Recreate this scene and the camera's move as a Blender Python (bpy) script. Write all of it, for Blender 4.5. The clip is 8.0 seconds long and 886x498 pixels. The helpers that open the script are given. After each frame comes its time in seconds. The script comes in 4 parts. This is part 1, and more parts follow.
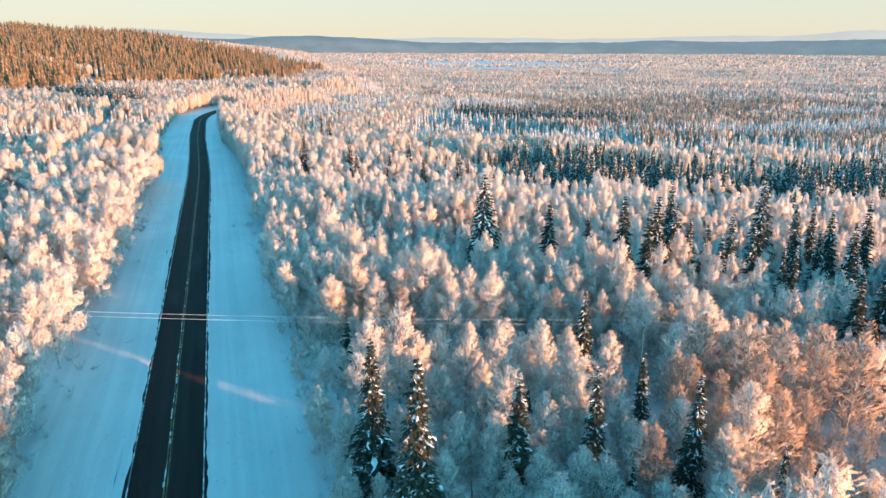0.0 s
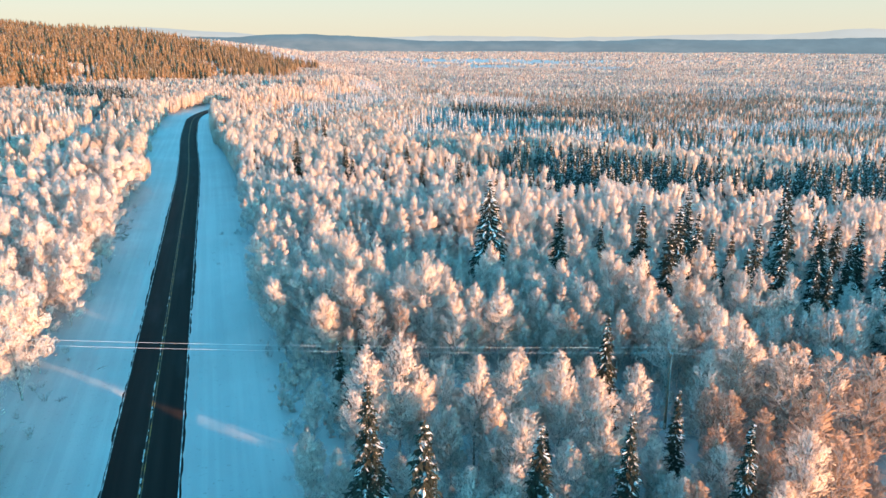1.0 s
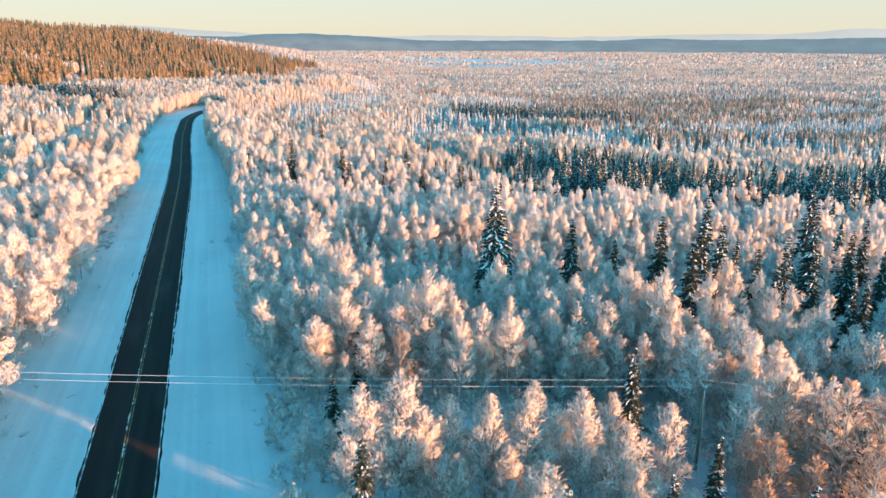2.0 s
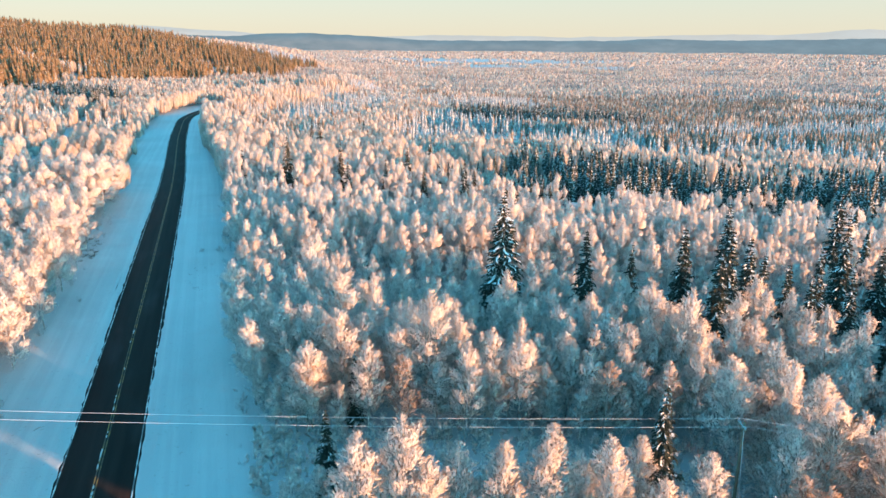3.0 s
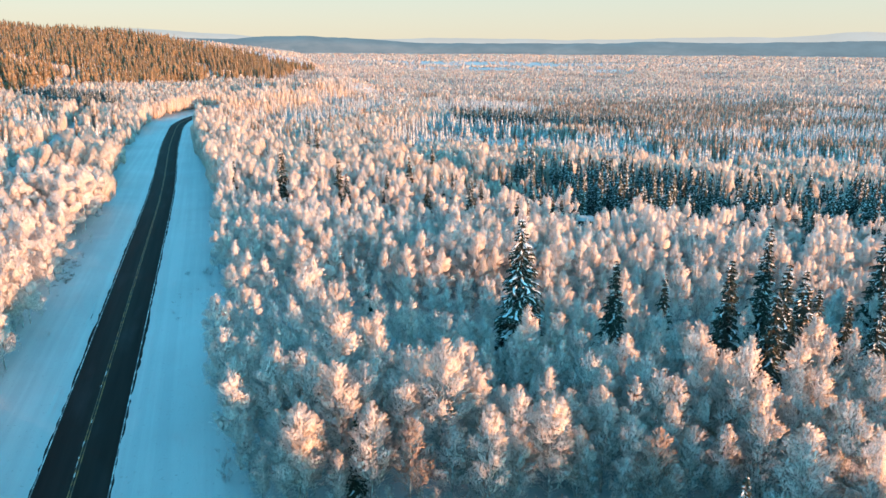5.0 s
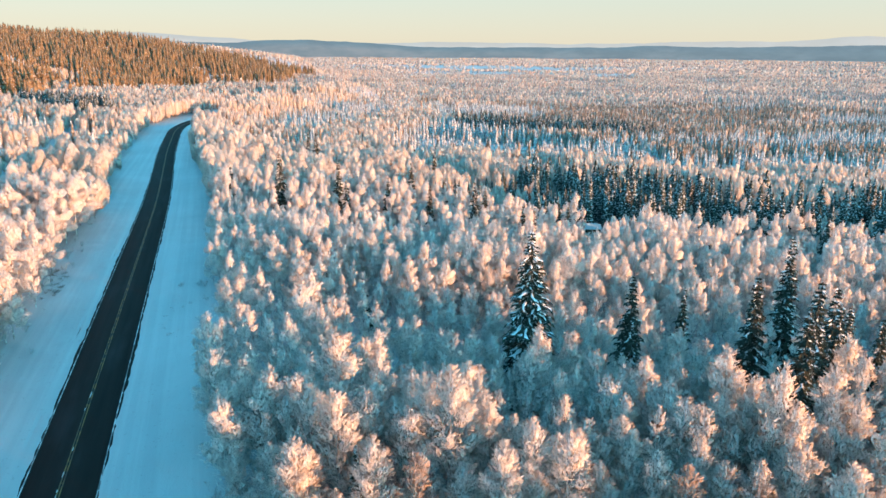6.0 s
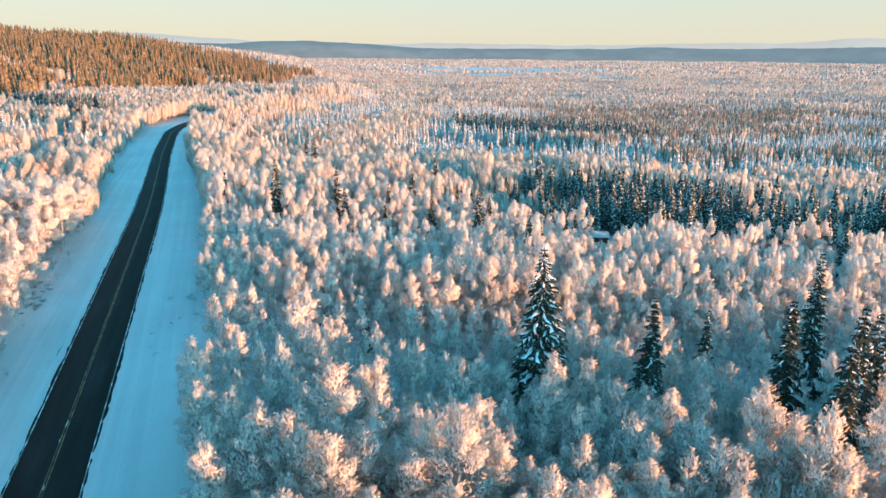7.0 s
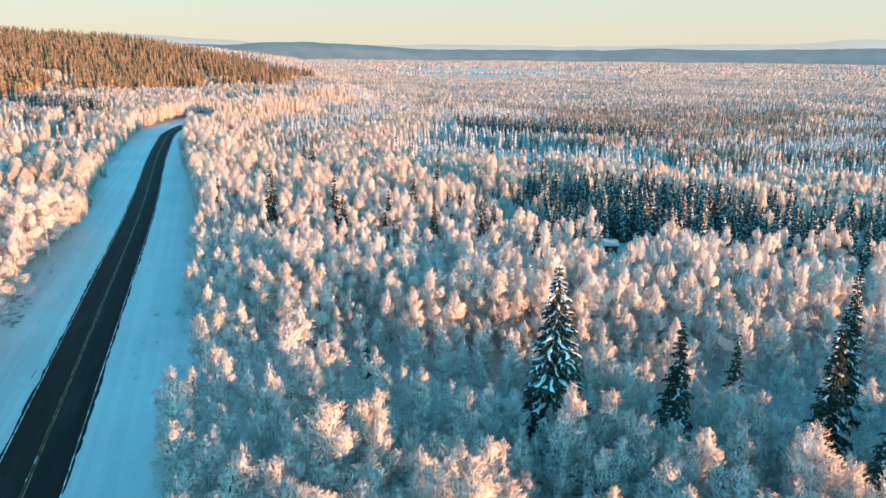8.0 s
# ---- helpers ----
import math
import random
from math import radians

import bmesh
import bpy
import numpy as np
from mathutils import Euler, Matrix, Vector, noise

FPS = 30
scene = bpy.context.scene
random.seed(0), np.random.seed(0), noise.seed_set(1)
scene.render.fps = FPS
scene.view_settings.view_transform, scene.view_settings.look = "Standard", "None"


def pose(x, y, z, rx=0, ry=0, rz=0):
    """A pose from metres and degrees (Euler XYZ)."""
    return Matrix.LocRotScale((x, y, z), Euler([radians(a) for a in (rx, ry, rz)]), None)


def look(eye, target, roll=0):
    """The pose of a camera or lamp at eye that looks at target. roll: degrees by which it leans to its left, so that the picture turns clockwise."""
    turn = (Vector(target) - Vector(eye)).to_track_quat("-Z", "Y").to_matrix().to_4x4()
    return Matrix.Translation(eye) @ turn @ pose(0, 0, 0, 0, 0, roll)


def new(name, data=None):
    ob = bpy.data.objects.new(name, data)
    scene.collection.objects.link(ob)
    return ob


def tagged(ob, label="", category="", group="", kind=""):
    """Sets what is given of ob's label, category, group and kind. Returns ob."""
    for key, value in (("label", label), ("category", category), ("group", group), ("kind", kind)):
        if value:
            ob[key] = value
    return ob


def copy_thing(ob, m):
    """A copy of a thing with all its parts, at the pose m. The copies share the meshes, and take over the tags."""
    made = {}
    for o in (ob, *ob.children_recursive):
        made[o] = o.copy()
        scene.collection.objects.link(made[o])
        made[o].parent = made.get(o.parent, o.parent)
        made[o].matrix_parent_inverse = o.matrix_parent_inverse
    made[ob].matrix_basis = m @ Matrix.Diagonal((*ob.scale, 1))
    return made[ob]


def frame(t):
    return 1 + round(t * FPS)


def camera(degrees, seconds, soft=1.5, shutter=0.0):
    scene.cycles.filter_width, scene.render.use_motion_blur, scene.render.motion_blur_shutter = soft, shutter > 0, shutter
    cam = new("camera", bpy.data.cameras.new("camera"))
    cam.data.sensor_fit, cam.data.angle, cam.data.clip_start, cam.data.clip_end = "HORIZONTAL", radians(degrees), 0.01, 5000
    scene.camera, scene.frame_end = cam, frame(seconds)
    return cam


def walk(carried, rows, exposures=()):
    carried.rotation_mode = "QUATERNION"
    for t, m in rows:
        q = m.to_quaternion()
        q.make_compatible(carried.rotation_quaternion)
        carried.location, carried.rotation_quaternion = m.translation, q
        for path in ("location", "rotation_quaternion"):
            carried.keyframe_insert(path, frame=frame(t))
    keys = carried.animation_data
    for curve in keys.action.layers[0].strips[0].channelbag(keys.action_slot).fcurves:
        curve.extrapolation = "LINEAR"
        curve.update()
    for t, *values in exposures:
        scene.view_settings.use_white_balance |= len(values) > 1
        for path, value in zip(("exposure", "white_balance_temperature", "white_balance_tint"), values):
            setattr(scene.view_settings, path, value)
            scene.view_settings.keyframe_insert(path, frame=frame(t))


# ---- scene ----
cam = camera(64.1, 8.0)
PATH = [
    (0, (7.876, 7.18, 42.18), (8.454, 9.017, 41.642), 0.2),
    (0.5, (8.891, 12.097, 42.035), (9.474, 13.932, 41.494), 0.2),
    (1, (9.867, 16.674, 42.003), (10.454, 18.507, 41.461), 0.2),
    (1.5, (10.869, 21.098, 41.874), (11.459, 22.93, 41.331), 0.2),
    (3, (13.862, 33.392, 41.475), (14.452, 35.224, 40.932), 0.4),
    (3.5, (14.64, 37.093, 41.527), (15.231, 38.924, 40.981), 0.4),
    (4, (15.311, 40.254, 41.665), (15.902, 42.086, 41.121), 0.2),
    (4.5, (15.665, 43.118, 41.941), (16.259, 44.95, 41.4), 0.3),
    (6, (17.045, 51.168, 41.758), (17.641, 53.003, 41.232), 0.4),
    (6.5, (17.878, 54.621, 41.691), (18.474, 56.457, 41.167), 0.5),
    (7, (18.524, 58.043, 41.829), (19.122, 59.878, 41.306), 0.5),
    (7.5, (19.396, 61.674, 41.827), (19.993, 63.509, 41.305), 0.5),
    (8, (20.293, 65.47, 41.733), (20.891, 67.306, 41.213), 0.5),
]
walk(cam, [(t, look(eye, target, roll)) for t, eye, target, roll in PATH], [(0, 1.98), (8, 1.92)])

# ---- light ----
SUN_FROM = Vector((0.66, -0.75, 0.0)).normalized()
SUN_UP = radians(6.4)
sun = new("sun", bpy.data.lights.new("sun", "SUN"))
sun.data.energy, sun.data.angle, sun.data.color = 3.75, radians(0.6), (1.0, 0.45, 0.205)
sun.matrix_world = look(tuple(SUN_FROM * 100 * math.cos(SUN_UP) + Vector((0, 0, 100 * math.sin(SUN_UP)))), (0, 0, 0))

world = bpy.data.worlds.new("winter_sky")
scene.world = world
world.use_nodes = True
wn, wl = world.node_tree.nodes, world.node_tree.links
sky = wn.new("ShaderNodeTexSky")
sky.sky_type, sky.sun_disc = "NISHITA", False
sky.sun_elevation = SUN_UP
sky.sun_rotation = math.atan2(SUN_FROM.x, SUN_FROM.y)
sky.air_density, sky.dust_density, sky.ozone_density = 1.0, 0.6, 1.5
coord = wn.new("ShaderNodeTexCoord")
split = wn.new("ShaderNodeSeparateXYZ")
ramp = wn.new("ShaderNodeValToRGB")
ramp.color_ramp.elements[0].position, ramp.color_ramp.elements[0].color = 0.11, (0.42, 0.405, 0.56, 1)
ramp.color_ramp.elements[1].position, ramp.color_ramp.elements[1].color = 0.28, (0.48, 1.66, 1.86, 1)
tint = wn.new("ShaderNodeMix")
tint.data_type, tint.blend_type = "RGBA", "MULTIPLY"
tint.inputs["Factor"].default_value = 1.0
back = wn["Background"]
back.inputs["Strength"].default_value = 0.15
wl.new(coord.outputs["Generated"], split.inputs[0])
wl.new(split.outputs["Z"], ramp.inputs[0])
wl.new(sky.outputs[0], tint.inputs["A"])
wl.new(ramp.outputs[0], tint.inputs["B"])
haze = wn.new("ShaderNodeValToRGB")
haze.color_ramp.elements[0].position, haze.color_ramp.elements[0].color = 0.0, (1.52, 1.37, 1.06, 1)
haze.color_ramp.elements[1].position, haze.color_ramp.elements[1].color = 0.075, (1.32, 1.45, 1.23, 1)
thin = wn.new("ShaderNodeValToRGB")
thin.color_ramp.elements[0].position, thin.color_ramp.elements[0].color = 0.07, (0.85, 0.85, 0.85, 1)
thin.color_ramp.elements[1].position, thin.color_ramp.elements[1].color = 0.20, (0, 0, 0, 1)
low = wn.new("ShaderNodeMix")
low.data_type = "RGBA"
wl.new(split.outputs["Z"], haze.inputs[0])
wl.new(split.outputs["Z"], thin.inputs[0])
wl.new(thin.outputs[0], low.inputs["Factor"])
wl.new(tint.outputs["Result"], low.inputs["A"])
wl.new(haze.outputs[0], low.inputs["B"])
wl.new(low.outputs["Result"], back.inputs["Color"])


# ---- materials ----
class Mat:
    """A node material with a Principled shader and short ways to add to it."""

    def __init__(self, name, rough=0.8, spec=0.2):
        self.m = bpy.data.materials.new(name)
        self.m.use_nodes = True
        self.n, self.l = self.m.node_tree.nodes, self.m.node_tree.links
        self.b = self.n["Principled BSDF"]
        self.b.inputs["Roughness"].default_value = rough
        self.b.inputs["Specular IOR Level"].default_value = spec
        self.pos = self.n.new("ShaderNodeNewGeometry").outputs["Position"]

    def noise(self, scale, detail=3.0, stretch=None, rough=0.5):
        t = self.n.new("ShaderNodeTexNoise")
        t.inputs["Roughness"].default_value = rough
        t.inputs["Scale"].default_value, t.inputs["Detail"].default_value = scale, detail
        src = self.pos
        if stretch:
            s = self.n.new("ShaderNodeVectorMath")
            s.operation = "MULTIPLY"
            s.inputs[1].default_value = stretch
            self.l.new(self.pos, s.inputs[0])
            src = s.outputs[0]
        self.l.new(src, t.inputs["Vector"])
        return t.outputs["Fac"]

    def ramp(self, fac, *stops):
        r = self.n.new("ShaderNodeValToRGB")
        while len(r.color_ramp.elements) < len(stops):
            r.color_ramp.elements.new(0.5)
        for e, (p, c) in zip(r.color_ramp.elements, stops):
            e.position, e.color = p, (*c, 1)
        self.l.new(fac, r.inputs[0])
        return r.outputs[0]

    def mix(self, fac, a, b, blend="MIX"):
        m = self.n.new("ShaderNodeMix")
        m.data_type, m.blend_type = "RGBA", blend
        for key, v in (("Factor", fac), ("A", a), ("B", b)):
            if isinstance(v, (int, float)):
                m.inputs[key].default_value = v
            elif isinstance(v, tuple):
                m.inputs[key].default_value = (*v, 1)
            else:
                self.l.new(v, m.inputs[key])
        return m.outputs["Result"]

    def bump(self, fac, strength, distance):
        b = self.n.new("ShaderNodeBump")
        b.inputs["Strength"].default_value, b.inputs["Distance"].default_value = strength, distance
        self.l.new(fac, b.inputs["Height"])
        self.l.new(b.outputs[0], self.b.inputs["Normal"])
        return self

    def colour(self, c):
        if isinstance(c, tuple):
            self.b.inputs["Base Color"].default_value = (*c, 1)
        else:
            self.l.new(c, self.b.inputs["Base Color"])
        return self

    def leafy(self, amount, c, ruffle=1.0):
        """Twigs lit as one soft mass: diffuse and translucent, shaded by the crown's own roundness."""
        at = self.n.new("ShaderNodeAttribute")
        at.attribute_name = "crown_normal"
        to = self.n.new("ShaderNodeVectorTransform")
        to.vector_type, to.convert_from, to.convert_to = "NORMAL", "OBJECT", "WORLD"
        fine = self.noise(6.5, 4, (1, 1, 0.42), 0.65).node
        off, add = self.n.new("ShaderNodeVectorMath"), self.n.new("ShaderNodeVectorMath")
        off.operation, add.operation = "MULTIPLY_ADD", "ADD"
        off.inputs[1].default_value, off.inputs[2].default_value = (ruffle,) * 3, (-0.5 * ruffle,) * 3
        self.l.new(fine.outputs["Color"], off.inputs[0])
        self.l.new(at.outputs["Vector"], add.inputs[0])
        self.l.new(off.outputs[0], add.inputs[1])
        self.l.new(add.outputs[0], to.inputs[0])
        d, t = self.n.new("ShaderNodeBsdfDiffuse"), self.n.new("ShaderNodeBsdfTranslucent")
        x = self.n.new("ShaderNodeMixShader")
        x.inputs[0].default_value = amount
        for i, b in ((1, d), (2, t)):
            self.l.new(c, b.inputs["Color"])
            self.l.new(to.outputs[0], b.inputs["Normal"])
            self.l.new(b.outputs[0], x.inputs[i])
        self.l.new(x.outputs[0], self.n["Material Output"].inputs[0])
        self.n.remove(self.b)
        return self

    def translucent(self, amount, c):
        t = self.n.new("ShaderNodeBsdfTranslucent")
        if isinstance(c, tuple):
            t.inputs["Color"].default_value = (*c, 1)
        else:
            self.l.new(c, t.inputs["Color"])
        x = self.n.new("ShaderNodeMixShader")
        x.inputs[0].default_value = amount
        self.l.new(self.b.outputs[0], x.inputs[1])
        self.l.new(t.outputs[0], x.inputs[2])
        self.l.new(x.outputs[0], self.n["Material Output"].inputs[0])
        return self


def lacy(mat, scale, stretch, gap):
    """Lets light and sight through between the twigs that a blade stands for."""
    n = mat.noise(scale, 5, stretch, 0.72)
    r = mat.ramp(n, (gap - 0.03, (0, 0, 0)), (gap + 0.03, (1, 1, 1)))
    out = mat.n["Material Output"]
    shader = out.inputs[0].links[0].from_socket
    clear = mat.n.new("ShaderNodeBsdfTransparent")
    x = mat.n.new("ShaderNodeMixShader")
    mat.l.new(r, x.inputs[0])
    mat.l.new(clear.outputs[0], x.inputs[1])
    mat.l.new(shader, x.inputs[2])
    mat.l.new(x.outputs[0], out.inputs[0])
    return mat


def fanned(mat, twigs):
    """Cuts each triangle into a fan of twigs that spread from its first corner."""
    at = mat.n.new("ShaderNodeAttribute")
    at.attribute_name = "twig"
    sep = mat.n.new("ShaderNodeSeparateXYZ")
    mat.l.new(at.outputs["Vector"], sep.inputs[0])

    def sums(op, p, q, r=None):
        m = mat.n.new("ShaderNodeMath")
        m.operation = op
        for i, v in enumerate((p, q, r)):
            if isinstance(v, (int, float)):
                m.inputs[i].default_value = v
            elif v is not None:
                mat.l.new(v, m.inputs[i])
        return m.outputs[0]

    along = sums("ADD", sep.outputs["X"], sep.outputs["Y"])
    across = sums("DIVIDE", sep.outputs["Y"], sums("MAXIMUM", along, 0.02))
    wave = sums("MULTIPLY_ADD", mat.noise(4.0, 2), 1.6, sums("MULTIPLY", sep.outputs["Z"], 7.0))
    phase = sums("FRACT", sums("MULTIPLY_ADD", across, twigs, wave), 0.0)
    twig = mat.ramp(phase, (0.11, (0, 0, 0)), (0.17, (1, 1, 1)), (0.82, (1, 1, 1)), (0.88, (0, 0, 0)))
    end = sums("LESS_THAN", along, sums("MULTIPLY_ADD", mat.noise(5.5, 2), 0.9, 0.42))
    keep = sums("MULTIPLY", twig, end)
    out = mat.n["Material Output"]
    shader = out.inputs[0].links[0].from_socket
    clear = mat.n.new("ShaderNodeBsdfTransparent")
    x = mat.n.new("ShaderNodeMixShader")
    mat.l.new(keep, x.inputs[0])
    mat.l.new(clear.outputs[0], x.inputs[1])
    mat.l.new(shader, x.inputs[2])
    mat.l.new(x.outputs[0], out.inputs[0])
    return mat


def glow(mat, c, strength):
    mat.b.inputs["Emission Color"].default_value = (*c, 1)
    mat.b.inputs["Emission Strength"].default_value = strength
    return mat


def snow_material():
    m = Mat("snow", 0.6, 0.3)
    big = m.ramp(m.noise(0.05, 4), (0.3, (0.36, 0.355, 0.35)), (0.7, (0.42, 0.415, 0.41)))
    tracks = m.ramp(m.noise(1.0, 3, (0.9, 0.012, 1)), (0.42, (0.90, 0.90, 0.91)), (0.60, (1, 1, 1)))
    grit = m.ramp(m.noise(2.2, 6), (0.26, (0.72, 0.71, 0.70)), (0.36, (1, 1, 1)))
    m.colour(m.mix(1.0, m.mix(1.0, big, tracks, "MULTIPLY"), grit, "MULTIPLY"))
    return m.bump(m.mix(0.35, m.noise(0.9, 5, (1, 0.25, 1)), m.noise(7.0, 3)), 0.5, 0.25).m


def frost_material(name, light, dark, twigs=0, ruffle=1.0, thin=0.5, lace=None):
    m = Mat(name, 0.75, 0.15)
    c = m.ramp(m.mix(0.6, m.noise(0.16, 2, (1, 1, 0.3)), m.noise(8.0, 4, (1, 1, 0.4))), (0.40, dark), (0.58, light))
    m.leafy(thin, c, ruffle)
    return fanned(m, twigs).m if twigs else lacy(m, *lace).m if lace else m.m


def asphalt_material():
    m = Mat("asphalt", 0.9, 0.12)
    base = m.ramp(m.noise(0.7, 4, (1.6, 0.05, 1)), (0.35, (0.012, 0.0080, 0.0070)), (0.7, (0.021, 0.0140, 0.0120)))
    frost = m.ramp(m.noise(0.25, 5, (1, 0.2, 1)), (0.55, (0, 0, 0)), (0.9, (0.02, 0.02, 0.022)))
    grain = m.ramp(m.noise(30, 2), (0.3, (0.8, 0.8, 0.8)), (0.7, (1.2, 1.2, 1.2)))
    m.colour(m.mix(1.0, m.mix(1.0, base, frost, "ADD"), grain, "MULTIPLY"))
    return m.bump(m.noise(25, 2), 0.3, 0.01).m


def paint_material(name, c, worn):
    m = Mat(name, 0.7, 0.3)
    wear = m.noise(1.4, 5, (1.5, 0.5, 1))
    return m.colour(m.ramp(wear, (0.44, worn), (0.60, c))).m


def bark_material(name, a, b):
    m = Mat(name, 0.9, 0.1)
    return m.colour(m.ramp(m.noise(3.0, 4, (1, 1, 0.6)), (0.38, a), (0.62, b))).bump(m.noise(14, 3, (1, 1, 0.2)), 0.6, 0.02).m


def needle_material(name, a, b, lace=None, bare=0.54):
    m = Mat(name, 0.8, 0.2)
    c = m.ramp(m.mix(0.5, m.noise(0.12, 2), m.noise(3, 3)), (0.36, a), (0.62, b))
    if lace:
        c = m.mix(m.ramp(m.noise(1.6, 3, (1, 1, 1.6)), (bare, (0, 0, 0)), (bare + 0.1, (1, 1, 1))), c, (0.60, 0.60, 0.60))
    m.colour(c).translucent(0.1, c)
    return lacy(m, *lace).m if lace else m.m


def wood_material(name, a, b):
    m = Mat(name, 0.8, 0.2)
    return m.colour(m.ramp(m.noise(4.0, 5, (6, 6, 0.3)), (0.35, a), (0.65, b))).bump(m.noise(20, 3, (3, 3, 0.2)), 0.4, 0.01).m


SNOW = snow_material()
FROST = frost_material("frosted_twigs", (0.97, 0.895, 0.835), (0.83, 0.74, 0.67), 4.0, 1.3, 0.56)
FROST_CORE = frost_material("frosted_inner_twigs", (0.96, 0.89, 0.84), (0.78, 0.70, 0.65), 0, 1.2, 0.56, (6.0, (1, 1, 0.4), 0.50))
FROST_FAR = frost_material("frosted_crowns", (0.94, 0.835, 0.745), (0.72, 0.61, 0.52), 0, 2.6, 0.57, (4.0, (1, 1, 0.4), 0.48))
BROWN = frost_material("thinly_frosted_twigs", (0.66, 0.54, 0.47), (0.44, 0.34, 0.28), 3.0, 1.3, 0.5)
CAP = bark_material("snow_on_boughs", (0.72, 0.72, 0.73), (0.88, 0.88, 0.88))
ASPHALT = asphalt_material()
YELLOW = paint_material("yellow_road_paint", (0.24, 0.13, 0.03), (0.05, 0.035, 0.025))
WHITE = paint_material("white_road_paint", (0.55, 0.55, 0.54), (0.12, 0.12, 0.12))
BARK = bark_material("birch_bark", (0.20, 0.17, 0.15), (0.52, 0.49, 0.46))
TWIG = bark_material("birch_limbs", (0.26, 0.23, 0.21), (0.58, 0.56, 0.55))
SPRUCE_BARK = bark_material("spruce_bark", (0.07, 0.05, 0.04), (0.14, 0.10, 0.08))
NEEDLES = needle_material("spruce_needles", (0.014, 0.021, 0.017), (0.042, 0.046, 0.032), (9.0, (1, 1, 1), 0.38), 0.58)
SPRAY = needle_material("spruce_sprays", (0.016, 0.024, 0.020), (0.046, 0.050, 0.036), (4.5, (1, 1, 0.8), 0.36), 0.53)
SNOWY_SPRAY = needle_material("snow_laden_spruce_sprays", (0.05, 0.06, 0.06), (0.22, 0.22, 0.21), (4.0, (1, 1, 0.8), 0.36), 0.44)
# Low sun's orange-brown is mixed into the colour of these rimed needles.
RIMED_SUN_TINT = needle_material("rimed_needles_sun_orange", (0.065, 0.042, 0.021), (0.29, 0.18, 0.085), (2.5, (1, 1, 0.8), 0.33), 0.60)
RIMED_SUN_BROWN = needle_material("rimed_needles_sun_brown", (0.08, 0.058, 0.042), (0.26, 0.19, 0.135), (2.5, (1, 1, 0.8), 0.35), 0.56)
# Paler and greyer than the other rimed needles, for woods past 900 m.
RIMED_PALE = needle_material("pale_rimed_needles", (0.13, 0.10, 0.085), (0.34, 0.27, 0.22), (2.5, (1, 1, 0.8), 0.36), 0.5)
POLE_WOOD = wood_material("weathered_pole_wood", (0.16, 0.10, 0.07), (0.27, 0.19, 0.13))
CABIN_WOOD = wood_material("dark_cabin_boards", (0.035, 0.026, 0.022), (0.075, 0.055, 0.045))
WIRE = Mat("frosted_wire", 0.6, 0.2).colour((0.74, 0.74, 0.76)).m
CERAMIC = Mat("grey_ceramic", 0.35, 0.5).colour((0.42, 0.42, 0.44)).m
GLASS = Mat("dark_window_glass", 0.1, 0.5).colour((0.02, 0.025, 0.03)).m


# ---- mesh helpers ----
def twig_marks(n):
    """For every three corners: the two ends of a fan, and a number of its own."""
    k = np.arange(n)
    return np.stack([k % 3 == 1, k % 3 == 2, (k // 3 * 0.618034) % 1.0], 1)


def mesh_np(name, verts, tris, mats, index=None, normals=None, marks=None):
    """A mesh of triangles from arrays, with outward normals for crowns where given."""
    me = bpy.data.meshes.new(name)
    verts, tris = np.asarray(verts, np.float32), np.asarray(tris, np.int32)
    me.vertices.add(len(verts))
    me.vertices.foreach_set("co", verts.ravel())
    me.loops.add(len(tris) * 3)
    me.loops.foreach_set("vertex_index", tris.ravel())
    me.polygons.add(len(tris))
    me.polygons.foreach_set("loop_start", np.arange(0, len(tris) * 3, 3, dtype=np.int32))
    for m in mats:
        me.materials.append(m)
    if index is not None:
        me.polygons.foreach_set("material_index", np.asarray(index, np.int32))
    me.update(calc_edges=True)
    if normals is not None:
        a = me.attributes.new("custom_normal", "FLOAT_VECTOR", "POINT")
        a.data.foreach_set("vector", np.asarray(normals, np.float32).ravel())
        a = me.attributes.new("crown_normal", "FLOAT_VECTOR", "POINT")
        a.data.foreach_set("vector", np.asarray(normals, np.float32).ravel())
    if marks is not None:
        a = me.attributes.new("twig", "FLOAT_VECTOR", "POINT")
        a.data.foreach_set("vector", np.asarray(marks, np.float32).ravel())
    return me


def part(name, bm, material, parent, label=""):
    """Links a bmesh, or a finished mesh, as one object under a thing or a part."""
    if isinstance(bm, bpy.types.Mesh):
        me = bm
    else:
        me = bpy.data.meshes.new(name)
        bm.to_mesh(me)
        bm.free()
        me.materials.append(material)
    ob = new(name, me)
    ob.parent = parent
    if label:
        tagged(ob, label)
    return ob


def box(bm, x0, x1, y0, y1, z0, z1, bevel=0.0):
    made = bmesh.ops.create_cube(bm, size=1.0, matrix=Matrix.Translation(((x0 + x1) / 2, (y0 + y1) / 2, (z0 + z1) / 2)) @ Matrix.Diagonal((x1 - x0, y1 - y0, z1 - z0, 1)))
    if bevel:
        edges = {e for v in made["verts"] for e in v.link_edges}
        bmesh.ops.bevel(bm, geom=list(edges), offset=bevel, segments=1, affect="EDGES")


